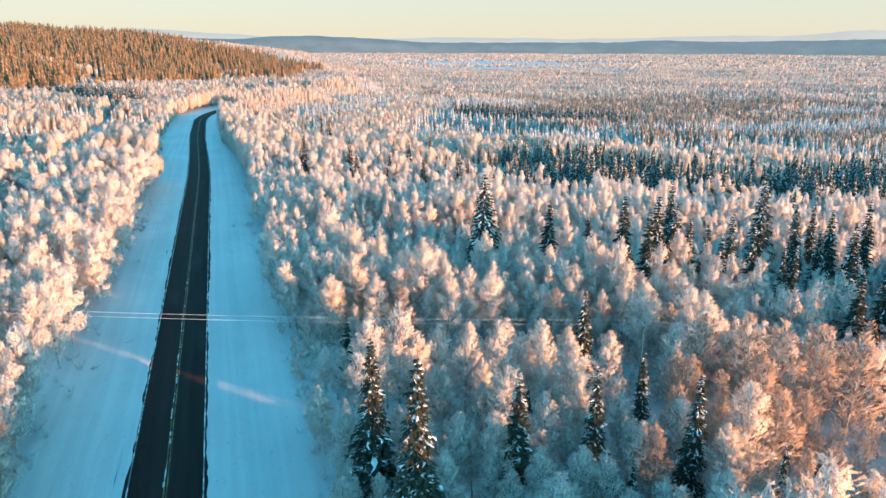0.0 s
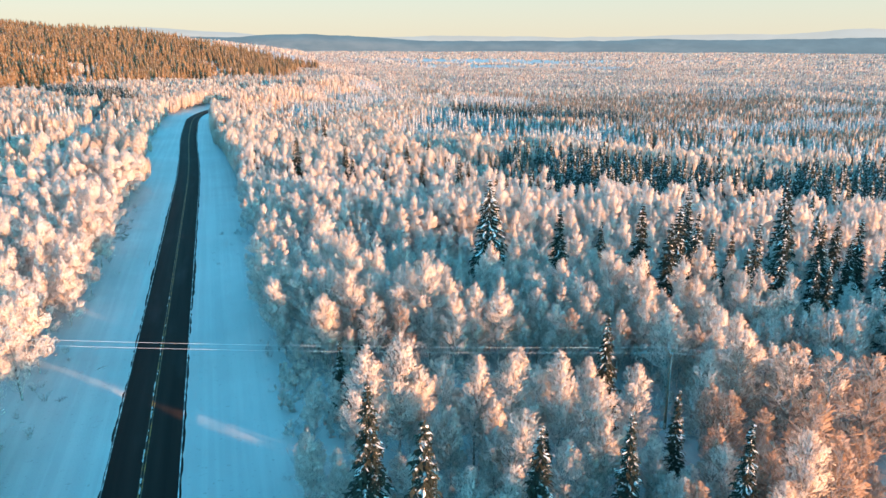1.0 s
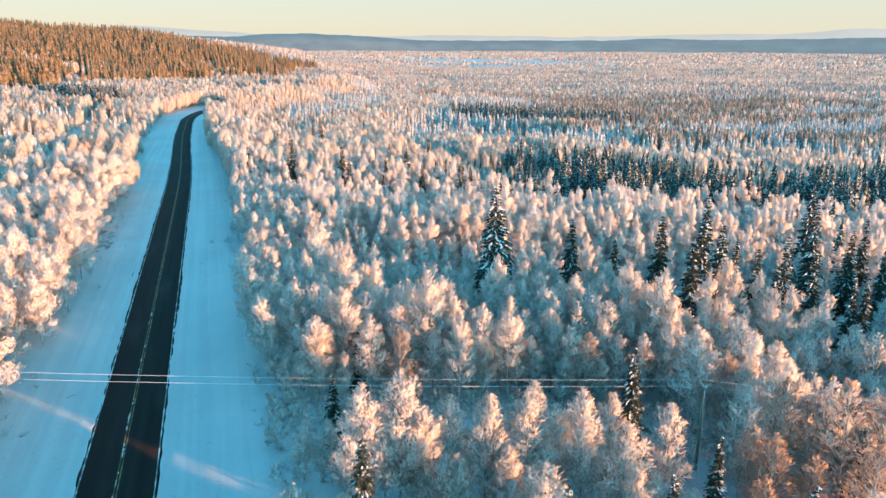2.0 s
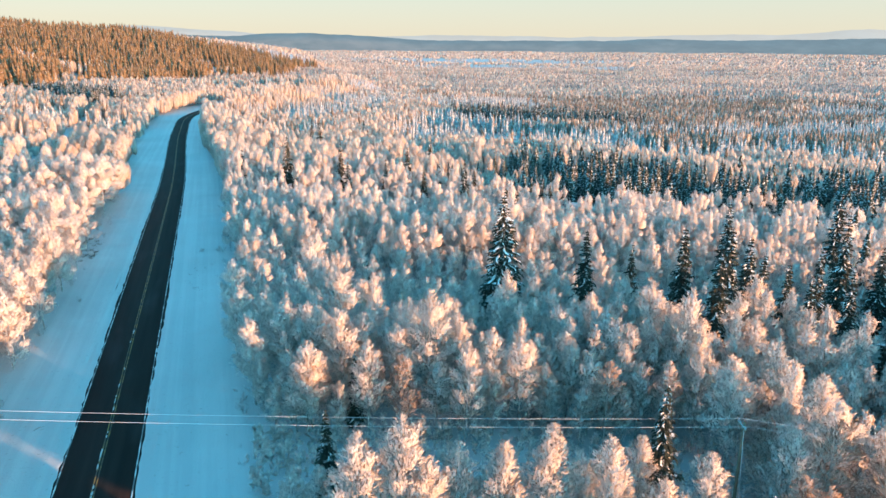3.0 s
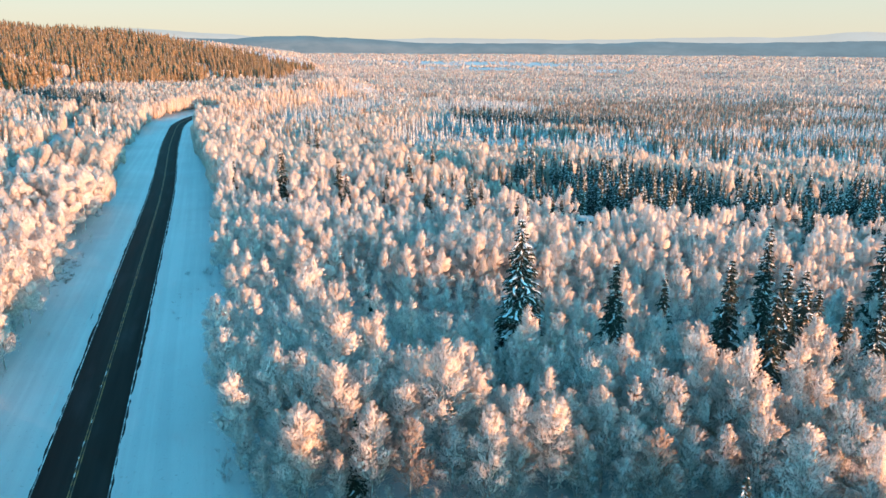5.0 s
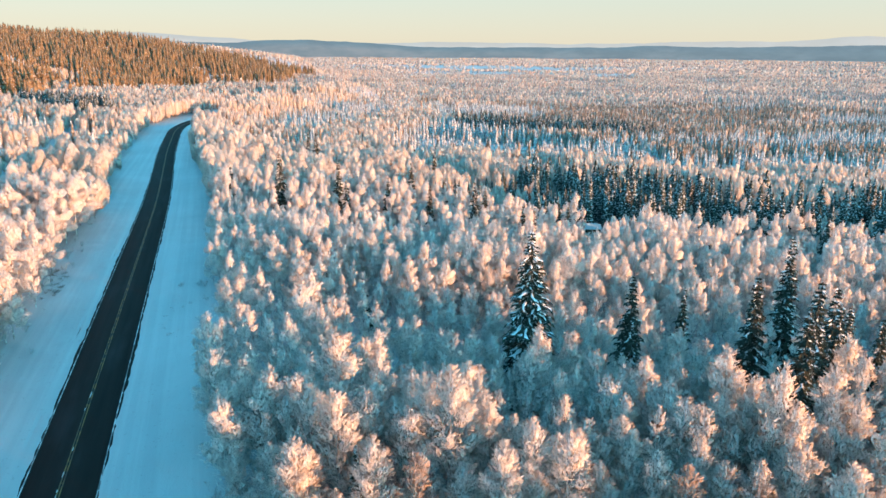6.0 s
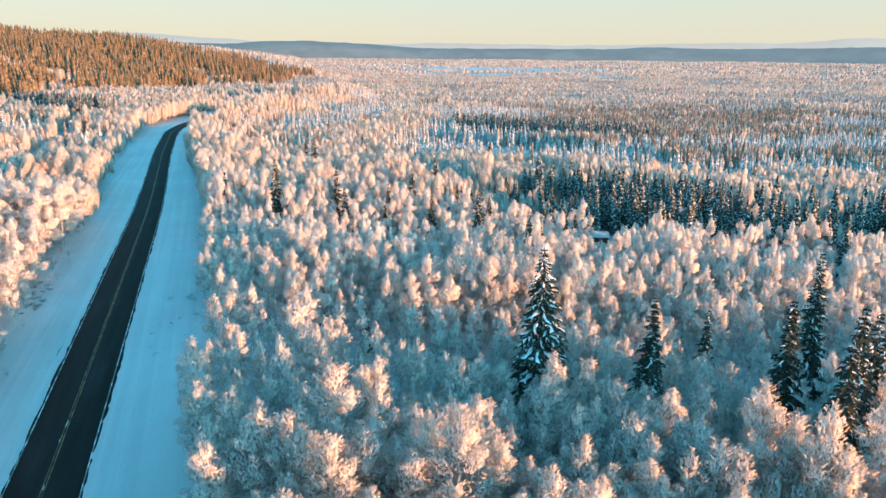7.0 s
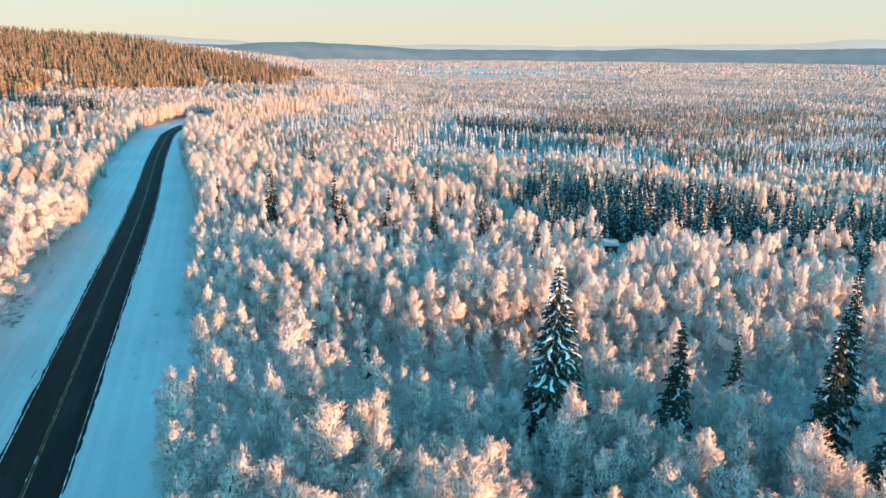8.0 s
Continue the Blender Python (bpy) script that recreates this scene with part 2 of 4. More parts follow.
def tube(path, radii, sides, cap=True):
    """Vertices and triangles of a tapered tube along a path."""
    path, radii = np.asarray(path, float), np.asarray(radii, float)
    along = np.gradient(path, axis=0)
    along /= np.linalg.norm(along, axis=1, keepdims=True)
    side = np.cross(along, (0.31, 0.95, 0.05))
    side /= np.linalg.norm(side, axis=1, keepdims=True)
    other = np.cross(along, side)
    a = np.arange(sides) * 2 * np.pi / sides
    v = path[:, None] + radii[:, None, None] * (np.cos(a)[None, :, None] * side[:, None] + np.sin(a)[None, :, None] * other[:, None])
    n, f = len(path), []
    for i in range(n - 1):
        for j in range(sides):
            k = (j + 1) % sides
            p, q, r, s = i * sides + j, i * sides + k, (i + 1) * sides + k, (i + 1) * sides + j
            f += [(p, q, r), (p, r, s)]
    if cap:
        f += [((n - 1) * sides, (n - 1) * sides + j, (n - 1) * sides + j + 1) for j in range(1, sides - 1)]
    return v.reshape(-1, 3), np.array(f)


def joined(pieces):
    """Joins (verts, tris) pairs into one."""
    vs, fs, n = [], [], 0
    for v, f in pieces:
        vs.append(v)
        fs.append(np.asarray(f) + n)
        n += len(v)
    return np.concatenate(vs), np.concatenate(fs)


def step(a, b, v):
    u = np.clip((np.asarray(v, float) - a) / (b - a), 0, 1)
    return u * u * (3 - 2 * u)


def field(x, y, scale, seed):
    """Smooth noise over the plan, 0 to 1."""
    g = np.random.default_rng(seed).random((64, 64))
    u, v = np.asarray(x, float) / scale + 700.3, np.asarray(y, float) / scale + 700.7
    i, j = np.floor(u).astype(int), np.floor(v).astype(int)
    a, b = u - i, v - j
    a, b = a * a * (3 - 2 * a), b * b * (3 - 2 * b)
    i, j, k, m = i % 64, j % 64, (i + 1) % 64, (j + 1) % 64
    return (g[i, j] * (1 - a) + g[k, j] * a) * (1 - b) + (g[i, m] * (1 - a) + g[k, m] * a) * b


# ---- the lie of the land ----
def road_x(y):
    y = np.asarray(y, float)
    bend = np.where(y < 600, 0.0016 * np.maximum(0, y - 470) ** 2, 0.0016 * 130**2 + 0.416 * (y - 600))
    return -3.0 * step(250, 420, y) + bend


def up_hill(x, y):
    """Metres up the slope from the foot of the hill."""
    return (x + 130) * -0.9 + (y - 700) * 0.436


def land(x, y):
    """Height of the ground: a flat road shelf, a hill on one side, a wide valley on the other."""
    x, y = np.asarray(x, float), np.asarray(y, float)
    d = x - np.minimum(road_x(y), 200)
    u = np.maximum(0, d - 40) + 0.4 * np.maximum(0, y - 200) * step(15, 60, d)
    z = -26 * (1 - np.exp(-u / 400))
    z = z + 94 * (1 - np.exp(-np.maximum(up_hill(x, y), 0) / 350)) * (0.2 * step(3000, 1900, y) + 0.8 * step(2300, 1450, y))
    far = np.hypot(x, y)
    z = z + 48 * step(900, 4700, far)
    roll = (field(x, y, 60, 3) - 0.5) * 0.7 + (field(x, y, 240, 4) - 0.5) * 9.0 * step(300, 900, far)
    return z + roll * step(18, 60, np.abs(d))


def verge(x, y):
    """Height of the snow by the road: ploughed edges, a faint rut outside one edge, low drifts."""
    d = x - road_x(y)
    edge = 3.74 + 0.12 * step(0.25, 0.5, field(0, y, 30, 18)) + 0.26 * (field(d, y, 5.0, 11) - 0.5) + 0.35 * (field(d, y, 1.3, 12) - 0.5)
    a = np.abs(d)
    z = -0.16 + 0.26 * step(-0.25, 0.30, a - edge)
    z = z + 0.16 * step(0.3, 1.6, a - edge) * (0.4 + field(x, y, 9, 13))
    rut = np.exp(-(((d + 5.0 + 0.25 * (field(0, y, 14, 16) - 0.5)) / 0.11) ** 2)) * step(0.62, 0.76, field(0, y, 11, 14))
    z = z - 0.22 * rut
    z = z + 0.25 * (field(x, y, 3.0, 15) - 0.5) * step(5.5, 9, a) + 0.5 * (field(x, y, 12, 17) - 0.45) * step(6, 12, a)
    return z


def grid_line(*parts):
    return np.concatenate([np.arange(a, b, s) for a, b, s in parts])


def build_ground():
    xs = grid_line((-5000, -1000, 250), (-1000, -200, 50), (-200, -40, 10), (-40, -15, 2), (-15, -6, 0.75), (-6, -3.4, 0.2), (-3.4, 3.4, 1.7), (3.4, 5.4, 0.2),
                   (5.4, 17, 0.75), (17, 60, 3), (60, 200, 10), (200, 1000, 40), (1000, 5001, 200))
    ys = grid_line((-5000, -300, 300), (-300, 20, 20), (20, 60, 4), (60, 260, 1.0), (260, 420, 2.0), (420, 700, 7), (700, 1500, 40), (1500, 5001, 150))
    gx, gy = np.meshgrid(xs, ys, indexing="ij")
    shift = road_x(np.clip(gy, -100, 680)) * np.clip(1 - np.abs(gx) / 300, 0, 1)
    gx = gx + shift
    near = step(60, 30, np.abs(gx - road_x(gy)))
    gz = land(gx, gy) + np.where(near > 0, verge(gx, gy), 0.3) * near
    v = np.stack([gx, gy, gz], -1).reshape(-1, 3)
    n, m = len(xs), len(ys)
    i, j = np.meshgrid(np.arange(n - 1), np.arange(m - 1), indexing="ij")
    a = (i * m + j).ravel()
    f = np.concatenate([np.stack([a, a + m, a + m + 1], 1), np.stack([a, a + m + 1, a + 1], 1)])
    return tagged(new("ground", mesh_np("ground", v, f, [SNOW])), "snow-covered ground of a wide valley with drifted road verges", "ground", kind="structure")


def ribbon(name, offset, half, y0, y1, top, thick, material, pitch=4.0, wobble=0.0):
    """A strip that follows the road at a sideways offset."""
    ys = np.arange(y0, y1 + 0.01, pitch)
    slope = np.gradient(road_x(ys), ys)
    nx, ny = 1 / np.hypot(1, slope), -slope / np.hypot(1, slope)
    cut = wobble * (field(ys, ys * 0 + offset * 7, 2.0, 21) - 0.5)
    rows = []
    for side, z in ((-half, top), (half, top), (half, top - thick), (-half, top - thick)):
        o = offset + side + (cut if side < 0 else -cut)
        rows.append(np.stack([road_x(ys) + nx * o, ys + ny * o, np.full_like(ys, z)], -1))
    v = np.stack(rows, 1).reshape(-1, 3)
    f = []
    for i in range(len(ys) - 1):
        for j in range(4):
            p, q = i * 4 + j, i * 4 + (j + 1) % 4
            f += [(p, q, q + 4), (p, q + 4, p + 4)]
    e = (len(ys) - 1) * 4
    f += [(0, 3, 2), (0, 2, 1), (e, e + 1, e + 2), (e, e + 2, e + 3)]
    return mesh_np(name, v, np.array(f)[:, ::-1], [material])


def build_road():
    road = tagged(new("road", ribbon("road", 0, 5.3, -60, 680, 0.0, 0.25, ASPHALT)), "dark bare asphalt road with snow along its edges", "road", kind="structure")
    part("edge_line", ribbon("edge_line", -3.62, 0.065, -60, 640, 0.012, 0.01, WHITE), None, road, "worn white painted line")
    part("edge_line", ribbon("edge_line", 3.62, 0.065, -60, 640, 0.012, 0.01, WHITE), None, road, "worn white painted line")
    part("centre_line", ribbon("centre_line", -0.13, 0.06, -60, 640, 0.012, 0.01, YELLOW), None, road, "faded yellow painted line")
    part("centre_line", ribbon("centre_line", 0.13, 0.06, -60, 640, 0.012, 0.01, YELLOW), None, road, "faded yellow painted line")
    rng = np.random.default_rng(5)
    pieces = []
    for y in np.concatenate([rng.uniform(75, 112, 34), rng.uniform(112, 150, 10)]):
        n = 7
        a = np.arange(n) * 2 * np.pi / n
        r = rng.uniform(0.5, 1.0, n)
        w, l = rng.uniform(0.05, 0.14), rng.uniform(0.25, 1.1)
        cx = 0.08 * math.sin(y * 0.4) - 0.12
        ring = np.stack([cx + w * r * np.cos(a), y + l * r * np.sin(a), np.full(n, 0.016)], -1)
        v = np.concatenate([ring, [[cx, y, 0.05]]])
        pieces.append((v, [(j, (j + 1) % n, n) for j in range(n)]))
    v, f = joined(pieces)
    snow = part("snow_patches", mesh_np("snow_patches", v, f, [SNOW]), None, road, "thin packed snow left on the centre line")
    tagged(snow, kind="stuff")


build_ground()
build_road()


# ---- far ranges ----
def ridge(name, radius, peaks, base, label, mat, seed):
    az = np.radians(np.arange(-75, 105.1, 0.5))
    d = np.degrees(az)
    h = np.full_like(az, base)
    for c, w, t in peaks:
        h += t * np.exp(-(((d - c) / w) ** 2))
    h += 9 * (field(d * 3, 0, 4, seed) - 0.5) + 4 * (field(d * 9, 0, 4, seed + 1) - 0.5)
    foot = np.stack([(radius - 260) * np.sin(az), (radius - 260) * np.cos(az), np.full_like(az, -40.0)], -1)
    mid = np.stack([(radius - 90) * np.sin(az), (radius - 90) * np.cos(az), h * 0.62], -1)
    top = np.stack([radius * np.sin(az), radius * np.cos(az), h], -1)
    rear = np.stack([(radius + 60) * np.sin(az), (radius + 60) * np.cos(az), np.full_like(az, -40.0)], -1)
    v = np.stack([foot, mid, top, rear], 1).reshape(-1, 3)
    f = []
    for i in range(len(az) - 1):
        for j in range(3):
            p, q = i * 4 + j, i * 4 + j + 1
            f += [(p, p + 4, q + 4), (p, q + 4, q)]
    tagged(new(name, mesh_np(name, v, f, [mat])), label, "hills", kind="structure")


# Distance haze is put in as a faint glow of the slopes.
def range_material(name, a, b, haze_glow, amount):
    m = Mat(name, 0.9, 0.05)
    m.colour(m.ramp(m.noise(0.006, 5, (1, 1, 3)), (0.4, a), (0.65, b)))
    return glow(m, haze_glow, amount).m


# Bluish glow for the nearer haze, pale glow for the farther.
NEAR_RANGE = range_material("hazed_wooded_range", (0.02, 0.025, 0.03), (0.06, 0.06, 0.06), (0.046, 0.064, 0.074), 1.0)
FAR_RANGE = range_material("haze_glow_range", (0.04, 0.04, 0.04), (0.07, 0.07, 0.07), (0.150, 0.150, 0.142), 1.0)
ridge("backdrop_far_range", 4850, [(-5, 4, 52), (1, 4, 24), (20, 6, 16), (31, 3, 8), (38, 5, 22), (47, 4, 40), (58, 9, 34)], 116, "mountains far beyond the valley, glowing pale as haze", FAR_RANGE, 31)
ridge("backdrop_near_range", 4650, [(-2, 5, 20), (6.5, 4, 36), (12, 3, 22), (25, 4, 6), (34, 4, 16), (42, 4, 8), (52, 8, 22)], 93, "wooded hills beyond the valley, glowing faint blue as haze", NEAR_RANGE, 35)


# ---- trees ----
def birch_plan(rng, height, plumes, low=0.30, girth=0.178):
    """The stem of a birch and the plumes of its crown, rows of foot, tip, half width and the way out of the tree."""
    lean, bow = rng.normal(0, 0.018, 2), rng.normal(0, 0.30, 2)

    def stem(z):
        u = np.asarray(z, float) / height
        return np.stack([lean[0] * z + bow[0] * u * (1 - u), lean[1] * z + bow[1] * u * (1 - u), u * height], -1)

    wide, turn = height * girth * rng.uniform(0.86, 1.14), rng.uniform(0, 6.28)
    rows = [(stem(height * 0.62), stem(height), wide * rng.uniform(0.42, 0.54), np.array([0, 0, 1.0]))]
    for i in range(plumes - 1):
        u = low + (0.90 - low) * (i + rng.uniform(0.1, 0.9)) / (plumes - 1)
        a = turn + i * 2.39996 + rng.uniform(-0.4, 0.4)
        reach = wide * (1.0 if u < 0.5 else max(0.34, ((1 - u) / 0.5) ** 0.62)) * rng.uniform(0.70, 1.12)
        out = np.array([math.cos(a), math.sin(a), 0])
        rise = height * rng.uniform(0.12, 0.21) * (1.15 - 0.45 * u)
        foot = stem(height * u - rise * 0.40) + out * reach * 0.22
        tip = stem(min(height * 0.985, height * u + rise * 0.62)) + out * reach * rng.uniform(0.78, 1.0)
        rows.append((foot, tip, (0.30 * reach + 0.26 * wide) * rng.uniform(0.8, 1.15), out))
    return stem, rows


def plume_frame(row):
    axis = row[1] - row[0]
    axis = axis / np.linalg.norm(axis)
    side = np.cross(axis, (0.37, 0.92, 0.11))
    side /= np.linalg.norm(side)
    return axis, side, np.cross(axis, side)


def plume_point(row, a, t, scale=1.0):
    """Points of a plume's pointed egg, and the way out of it."""
    axis, side, other = plume_frame(row)
    w = np.where(t < 0.42, np.sin(np.clip(t / 0.42, 0, 1) * math.pi / 2) ** 0.7, np.clip((1 - t) / 0.58, 0, 1) ** 0.55)
    out = np.cos(a)[..., None] * side + np.sin(a)[..., None] * other
    p = row[0] + (row[1] - row[0]) * t[..., None] + out * (w * row[2] * scale)[..., None]
    n = out * 0.75 + axis * ((t - 0.35) * 0.9)[..., None] + row[3] * 0.55
    n[..., 2] *= 0.35
    return p, n / np.linalg.norm(n, axis=-1, keepdims=True)


def plume_core(rng, row, sides, rings, scale, rough):
    """The dense middle of a plume: a lumpy, pointed shell."""
    t = (np.arange(rings) + 0.6) / (rings + 0.35)
    a = (np.arange(sides)[None] + 0.5 * (np.arange(rings) % 2)[:, None]) * 2 * math.pi / sides + rng.uniform(0, 6.28)
    tt = np.clip(t[:, None] + rng.uniform(-0.25, 0.25, a.shape) / rings, 0.04, 0.97)
    p, n = plume_point(row, a, tt, scale * rng.uniform(1 - rough, 1 + rough, a.shape))
    axis = plume_frame(row)[0]
    v = np.concatenate([p.reshape(-1, 3), [row[0], row[1]]])
    nn = np.concatenate([n.reshape(-1, 3), [row[3] * 0.6 - axis * 0.4, axis * 0.7 + row[3] * 0.3]])
    f, k, foot, tip = [], sides, rings * sides, rings * sides + 1
    for i in range(rings - 1):
        for j in range(k):
            q, r, c, d = i * k + j, i * k + (j + 1) % k, (i + 1) * k + j, (i + 1) * k + (j + 1) % k
            f += [(q, r, c), (r, d, c)] if i % 2 == 0 else [(q, r, d), (q, d, c)]
    f += [(foot, (j + 1) % k, j) for j in range(k)] + [((rings - 1) * k + j, (rings - 1) * k + (j + 1) % k, tip) for j in range(k)]
    return v, np.array(f), nn


def sprays(rng, rows, count, length, width, inside=0.25):
    """Narrow fans bristling from the plumes: the twigs, thick with frost."""
    sets = []
    share = np.array([r[2] * np.linalg.norm(r[1] - r[0]) for r in rows])
    for row, c in zip(rows, (count * share / share.sum()).astype(int)):
        if not c:
            continue
        a, t = rng.uniform(0, 6.28, c), np.clip(rng.beta(1.5, 1.0, c), 0.02, 1.0)
        o, nor = plume_point(row, a, t, np.sqrt(rng.uniform(inside, 1.15, c)))
        axis, side, other = plume_frame(row)
        out = np.cos(a)[:, None] * side + np.sin(a)[:, None] * other
        way = out * 0.55 + axis * 0.55 + np.array([0, 0, 0.30]) + rng.normal(0, 0.26, (c, 3))
        way /= np.linalg.norm(way, axis=1, keepdims=True)
        across = np.cross(way, nor + rng.normal(0, 0.5, (c, 3)))
        across /= np.linalg.norm(across, axis=1, keepdims=True) + 1e-6
        l, w = (length * rng.uniform(0.55, 1.3, c))[:, None], (width * rng.uniform(0.6, 1.3, c))[:, None]
        base = o - way * l * 0.5
        p2 = base + way * l * rng.uniform(0.8, 1.15, (c, 1)) - across * w * 0.5
        p3 = base + way * l * rng.uniform(0.8, 1.15, (c, 1)) + across * w * 0.5
        tuft = rng.random((c, 1)) < 0.40
        base, p2, p3 = np.where(tuft, base + way * l, base), np.where(tuft, p2 - way * l, p2), np.where(tuft, p3 - way * l, p3)
        nn = nor + rng.normal(0, 0.12, (c, 3))
        nn /= np.linalg.norm(nn, axis=1, keepdims=True)
        turn = ((np.cross(p2 - base, p3 - base) * nn).sum(1) < 0)[:, None]
        v = np.stack([base, np.where(turn, p3, p2), np.where(turn, p2, p3)], 1).reshape(-1, 3)
        sets.append((v, np.arange(len(v)).reshape(-1, 3), np.repeat(nn, 3, 0)))
    return sets


def gathered(sets):
    v, f = joined([(p, q) for p, q, _ in sets])
    return v, f, np.concatenate([c for *_, c in sets])


def birch_mesh(seed, height, plumes, core, count, length, width, stem_sides, arms, low=0.30, girth=0.178):
    """Stem, limbs, dense middle and outer twigs of a birch as four sets of triangles. core: sides, rings and size of a plume's middle."""
    rng = np.random.default_rng(seed)
    stem, rows = birch_plan(rng, height, plumes, low, girth)
    zs = np.linspace(-0.3, height * 0.95, 6 if stem_sides > 3 else 3)
    trunk = tube(stem(zs), 0.0095 * height * (1 - 0.92 * (zs.clip(0) / height)), stem_sides)
    limbs = []
    for i in range(arms):
        row = rows[1 + i % (len(rows) - 1)]
        tip = row[0] + (row[1] - row[0]) * rng.uniform(0.7, 1.12) + rng.normal(0, 0.25, 3)
        start = stem(max(0.5, tip[2] - 0.10 * height - rng.uniform(0.3, 1.4)))
        mid = start * 0.5 + tip * 0.5 + row[3] * 0.12 + np.array([0, 0, -0.12])
        limbs.append(tube([start, mid, tip], np.array([0.04, 0.026, 0.008]), 3, False))
    for i in range(arms):
        z, a = height * rng.uniform(0.06, 0.42), rng.uniform(0, 6.28)
        out = np.array([math.cos(a), math.sin(a), 0]) * rng.uniform(0.5, 1.3)
        start = stem(z)
        limbs.append(tube([start, start + out * 0.55 + np.array([0, 0, 0.25]), start + out + np.array([0, 0, rng.uniform(0.5, 1.1)])], np.array([0.022, 0.018, 0.008]), 3, False))
    middle = gathered([plume_core(rng, r, core[0], core[1], core[2], 0.2) for r in rows]) if core else None
    lower = [(stem(height * 0.08), stem(height * 0.55), height * 0.085, np.array([0, 0, 0.2]))]
    fuzz = sprays(rng, rows, int(count * 0.86), length, width) + sprays(rng, lower, int(count * 0.14), length * 1.3, width * 0.8, 0.05) if count else []
    return trunk, joined(limbs) if limbs else None, middle, gathered(fuzz) if fuzz else None


def spruce_mesh(seed, height, tiers, boughs, spread, snowy=0.8):
    """Stem, drooping fingered boughs and the snow lying on them."""
    rng = np.random.default_rng(seed)
    zs = np.linspace(-0.3, height * 0.99, 5)
    trunk = tube(np.stack([[0, 0, z] for z in zs]), np.linspace(0.013 * height, 0.012, 5), 5)
    gv, gf, sv, sf = [], [], [], []
    up = np.array([0, 0, 1.0])

    def tri(vs, fs, *p):
        n = len(vs)
        vs.extend(p)
        fs.append((n, n + 1, n + 2))

    lop = rng.uniform(0, 6.28)
    for k in range(tiers):
        u = 0.05 + 0.93 * (k + (rng.uniform(-0.3, 0.3) if k else 0.0)) / tiers
        full = spread * height * (1 - u) ** 0.88 * rng.uniform(0.78, 1.14) + 0.10
        m = max(4, int(round(boughs * (1.0 - 0.45 * u))))
        turn = rng.uniform(0, 6.28)
        for b in range(m):
            a = turn + b * 2 * np.pi / m + rng.uniform(-0.35, 0.35)
            if rng.random() < 0.07:
                continue
            l = full * rng.uniform(0.62, 1.18) * (1 + 0.10 * math.cos(a - lop))
            out, side = np.array([math.cos(a), math.sin(a), 0]), np.array([-math.sin(a), math.cos(a), 0])
            drop = l * rng.uniform(0.34, 0.66) * (1.15 - 0.75 * u)
            spine = [up * (u * height + 0.10) + out * l * t + up * (-drop * g) for t, g in ((0.0, 0.0), (0.36, 0.26), (0.70, 0.78), (1.0, 1.0))]
            w = l * rng.uniform(0.30, 0.45) + 0.11
            for i, wide in ((0, 0.62), (1, 1.0), (2, 0.66)):
                for s in (-1, 1):
                    reach = w * wide * rng.uniform(0.75, 1.25)
                    end = spine[i + 1] + side * s * reach + out * l * rng.uniform(0.02, 0.16) - up * (0.30 * reach + rng.uniform(0.04, 0.16))
                    tri(gv, gf, *((spine[i], spine[i + 1], end) if s > 0 else (spine[i], end, spine[i + 1])))
            for i in (0, 1):
                tri(gv, gf, spine[i], spine[i + 2], (spine[i] + spine[i + 2]) / 2 - up * (0.20 * l + 0.16) * rng.uniform(0.6, 1.2))
            if rng.random() < snowy:
                lift = up * 0.035
                c0, c1 = spine[0] * 0.35 + spine[1] * 0.65 + lift, spine[2] + lift + up * 0.05
                c2 = spine[2] + (spine[3] - spine[2]) * rng.uniform(0.5, 1.05) + lift
                for s in (-1, 1):
                    e = spine[1] * 0.3 + spine[2] * 0.7 + side * s * w * rng.uniform(0.08, 0.30) - up * rng.uniform(0.02, 0.10) + lift
                    tri(sv, sf, *((c0, c1, e) if s > 0 else (c0, e, c1)))
                    tri(sv, sf, *((c1, c2, e) if s > 0 else (c1, e, c2)))
                    if rng.random() < 0.5:
                        e2 = spine[3] + side * s * w * rng.uniform(0.2, 0.5) - up * 0.08 + lift
                        tri(sv, sf, *((c1, c2, e2) if s > 0 else (c1, e2, c2)))
    flip = lambda f: np.array(f, int).reshape(-1, 3)[:, ::-1]  # noqa: E731
    return trunk, (np.array(gv).reshape(-1, 3), flip(gf)), (np.array(sv).reshape(-1, 3), flip(sf))


def far_spruce(seed, height, tiers, points, spread, snowy):
    """A spruce seen from far off: a stack of ragged skirts, a few of whose flaps carry snow."""
    rng = np.random.default_rng(seed)
    v, f, m = [], [], []
    for k in range(tiers):
        u = k / tiers
        z0, z1 = height * (0.03 + 0.92 * u), height * min(1.0, 0.03 + 0.92 * u + 1.45 / tiers)
        full = spread * height * (1 - u) ** 0.85 + 0.15
        turn, n = rng.uniform(0, 6.28), len(v)
        v.append(np.array([0, 0, z1]))
        for j in range(points * 2):
            a = turn + j * np.pi / points
            r = full * (rng.uniform(0.85, 1.2) if j % 2 == 0 else rng.uniform(0.58, 0.78))
            v.append(np.array([r * math.cos(a), r * math.sin(a), z0 + (0.0 if j % 2 == 0 else 0.12 * height / tiers) + rng.uniform(-0.15, 0.15)]))
        for j in range(points * 2):
            f.append((n, n + 1 + j, n + 1 + (j + 1) % (points * 2)))
            m.append(rng.random() < snowy)
    v, f, m = np.array(v), np.array(f), np.array(m)
    nor = plain_normals(v, f)
    return [(v, f[~m], nor, 0)] + ([(v, f[m], nor, 1)] if m.any() else [])


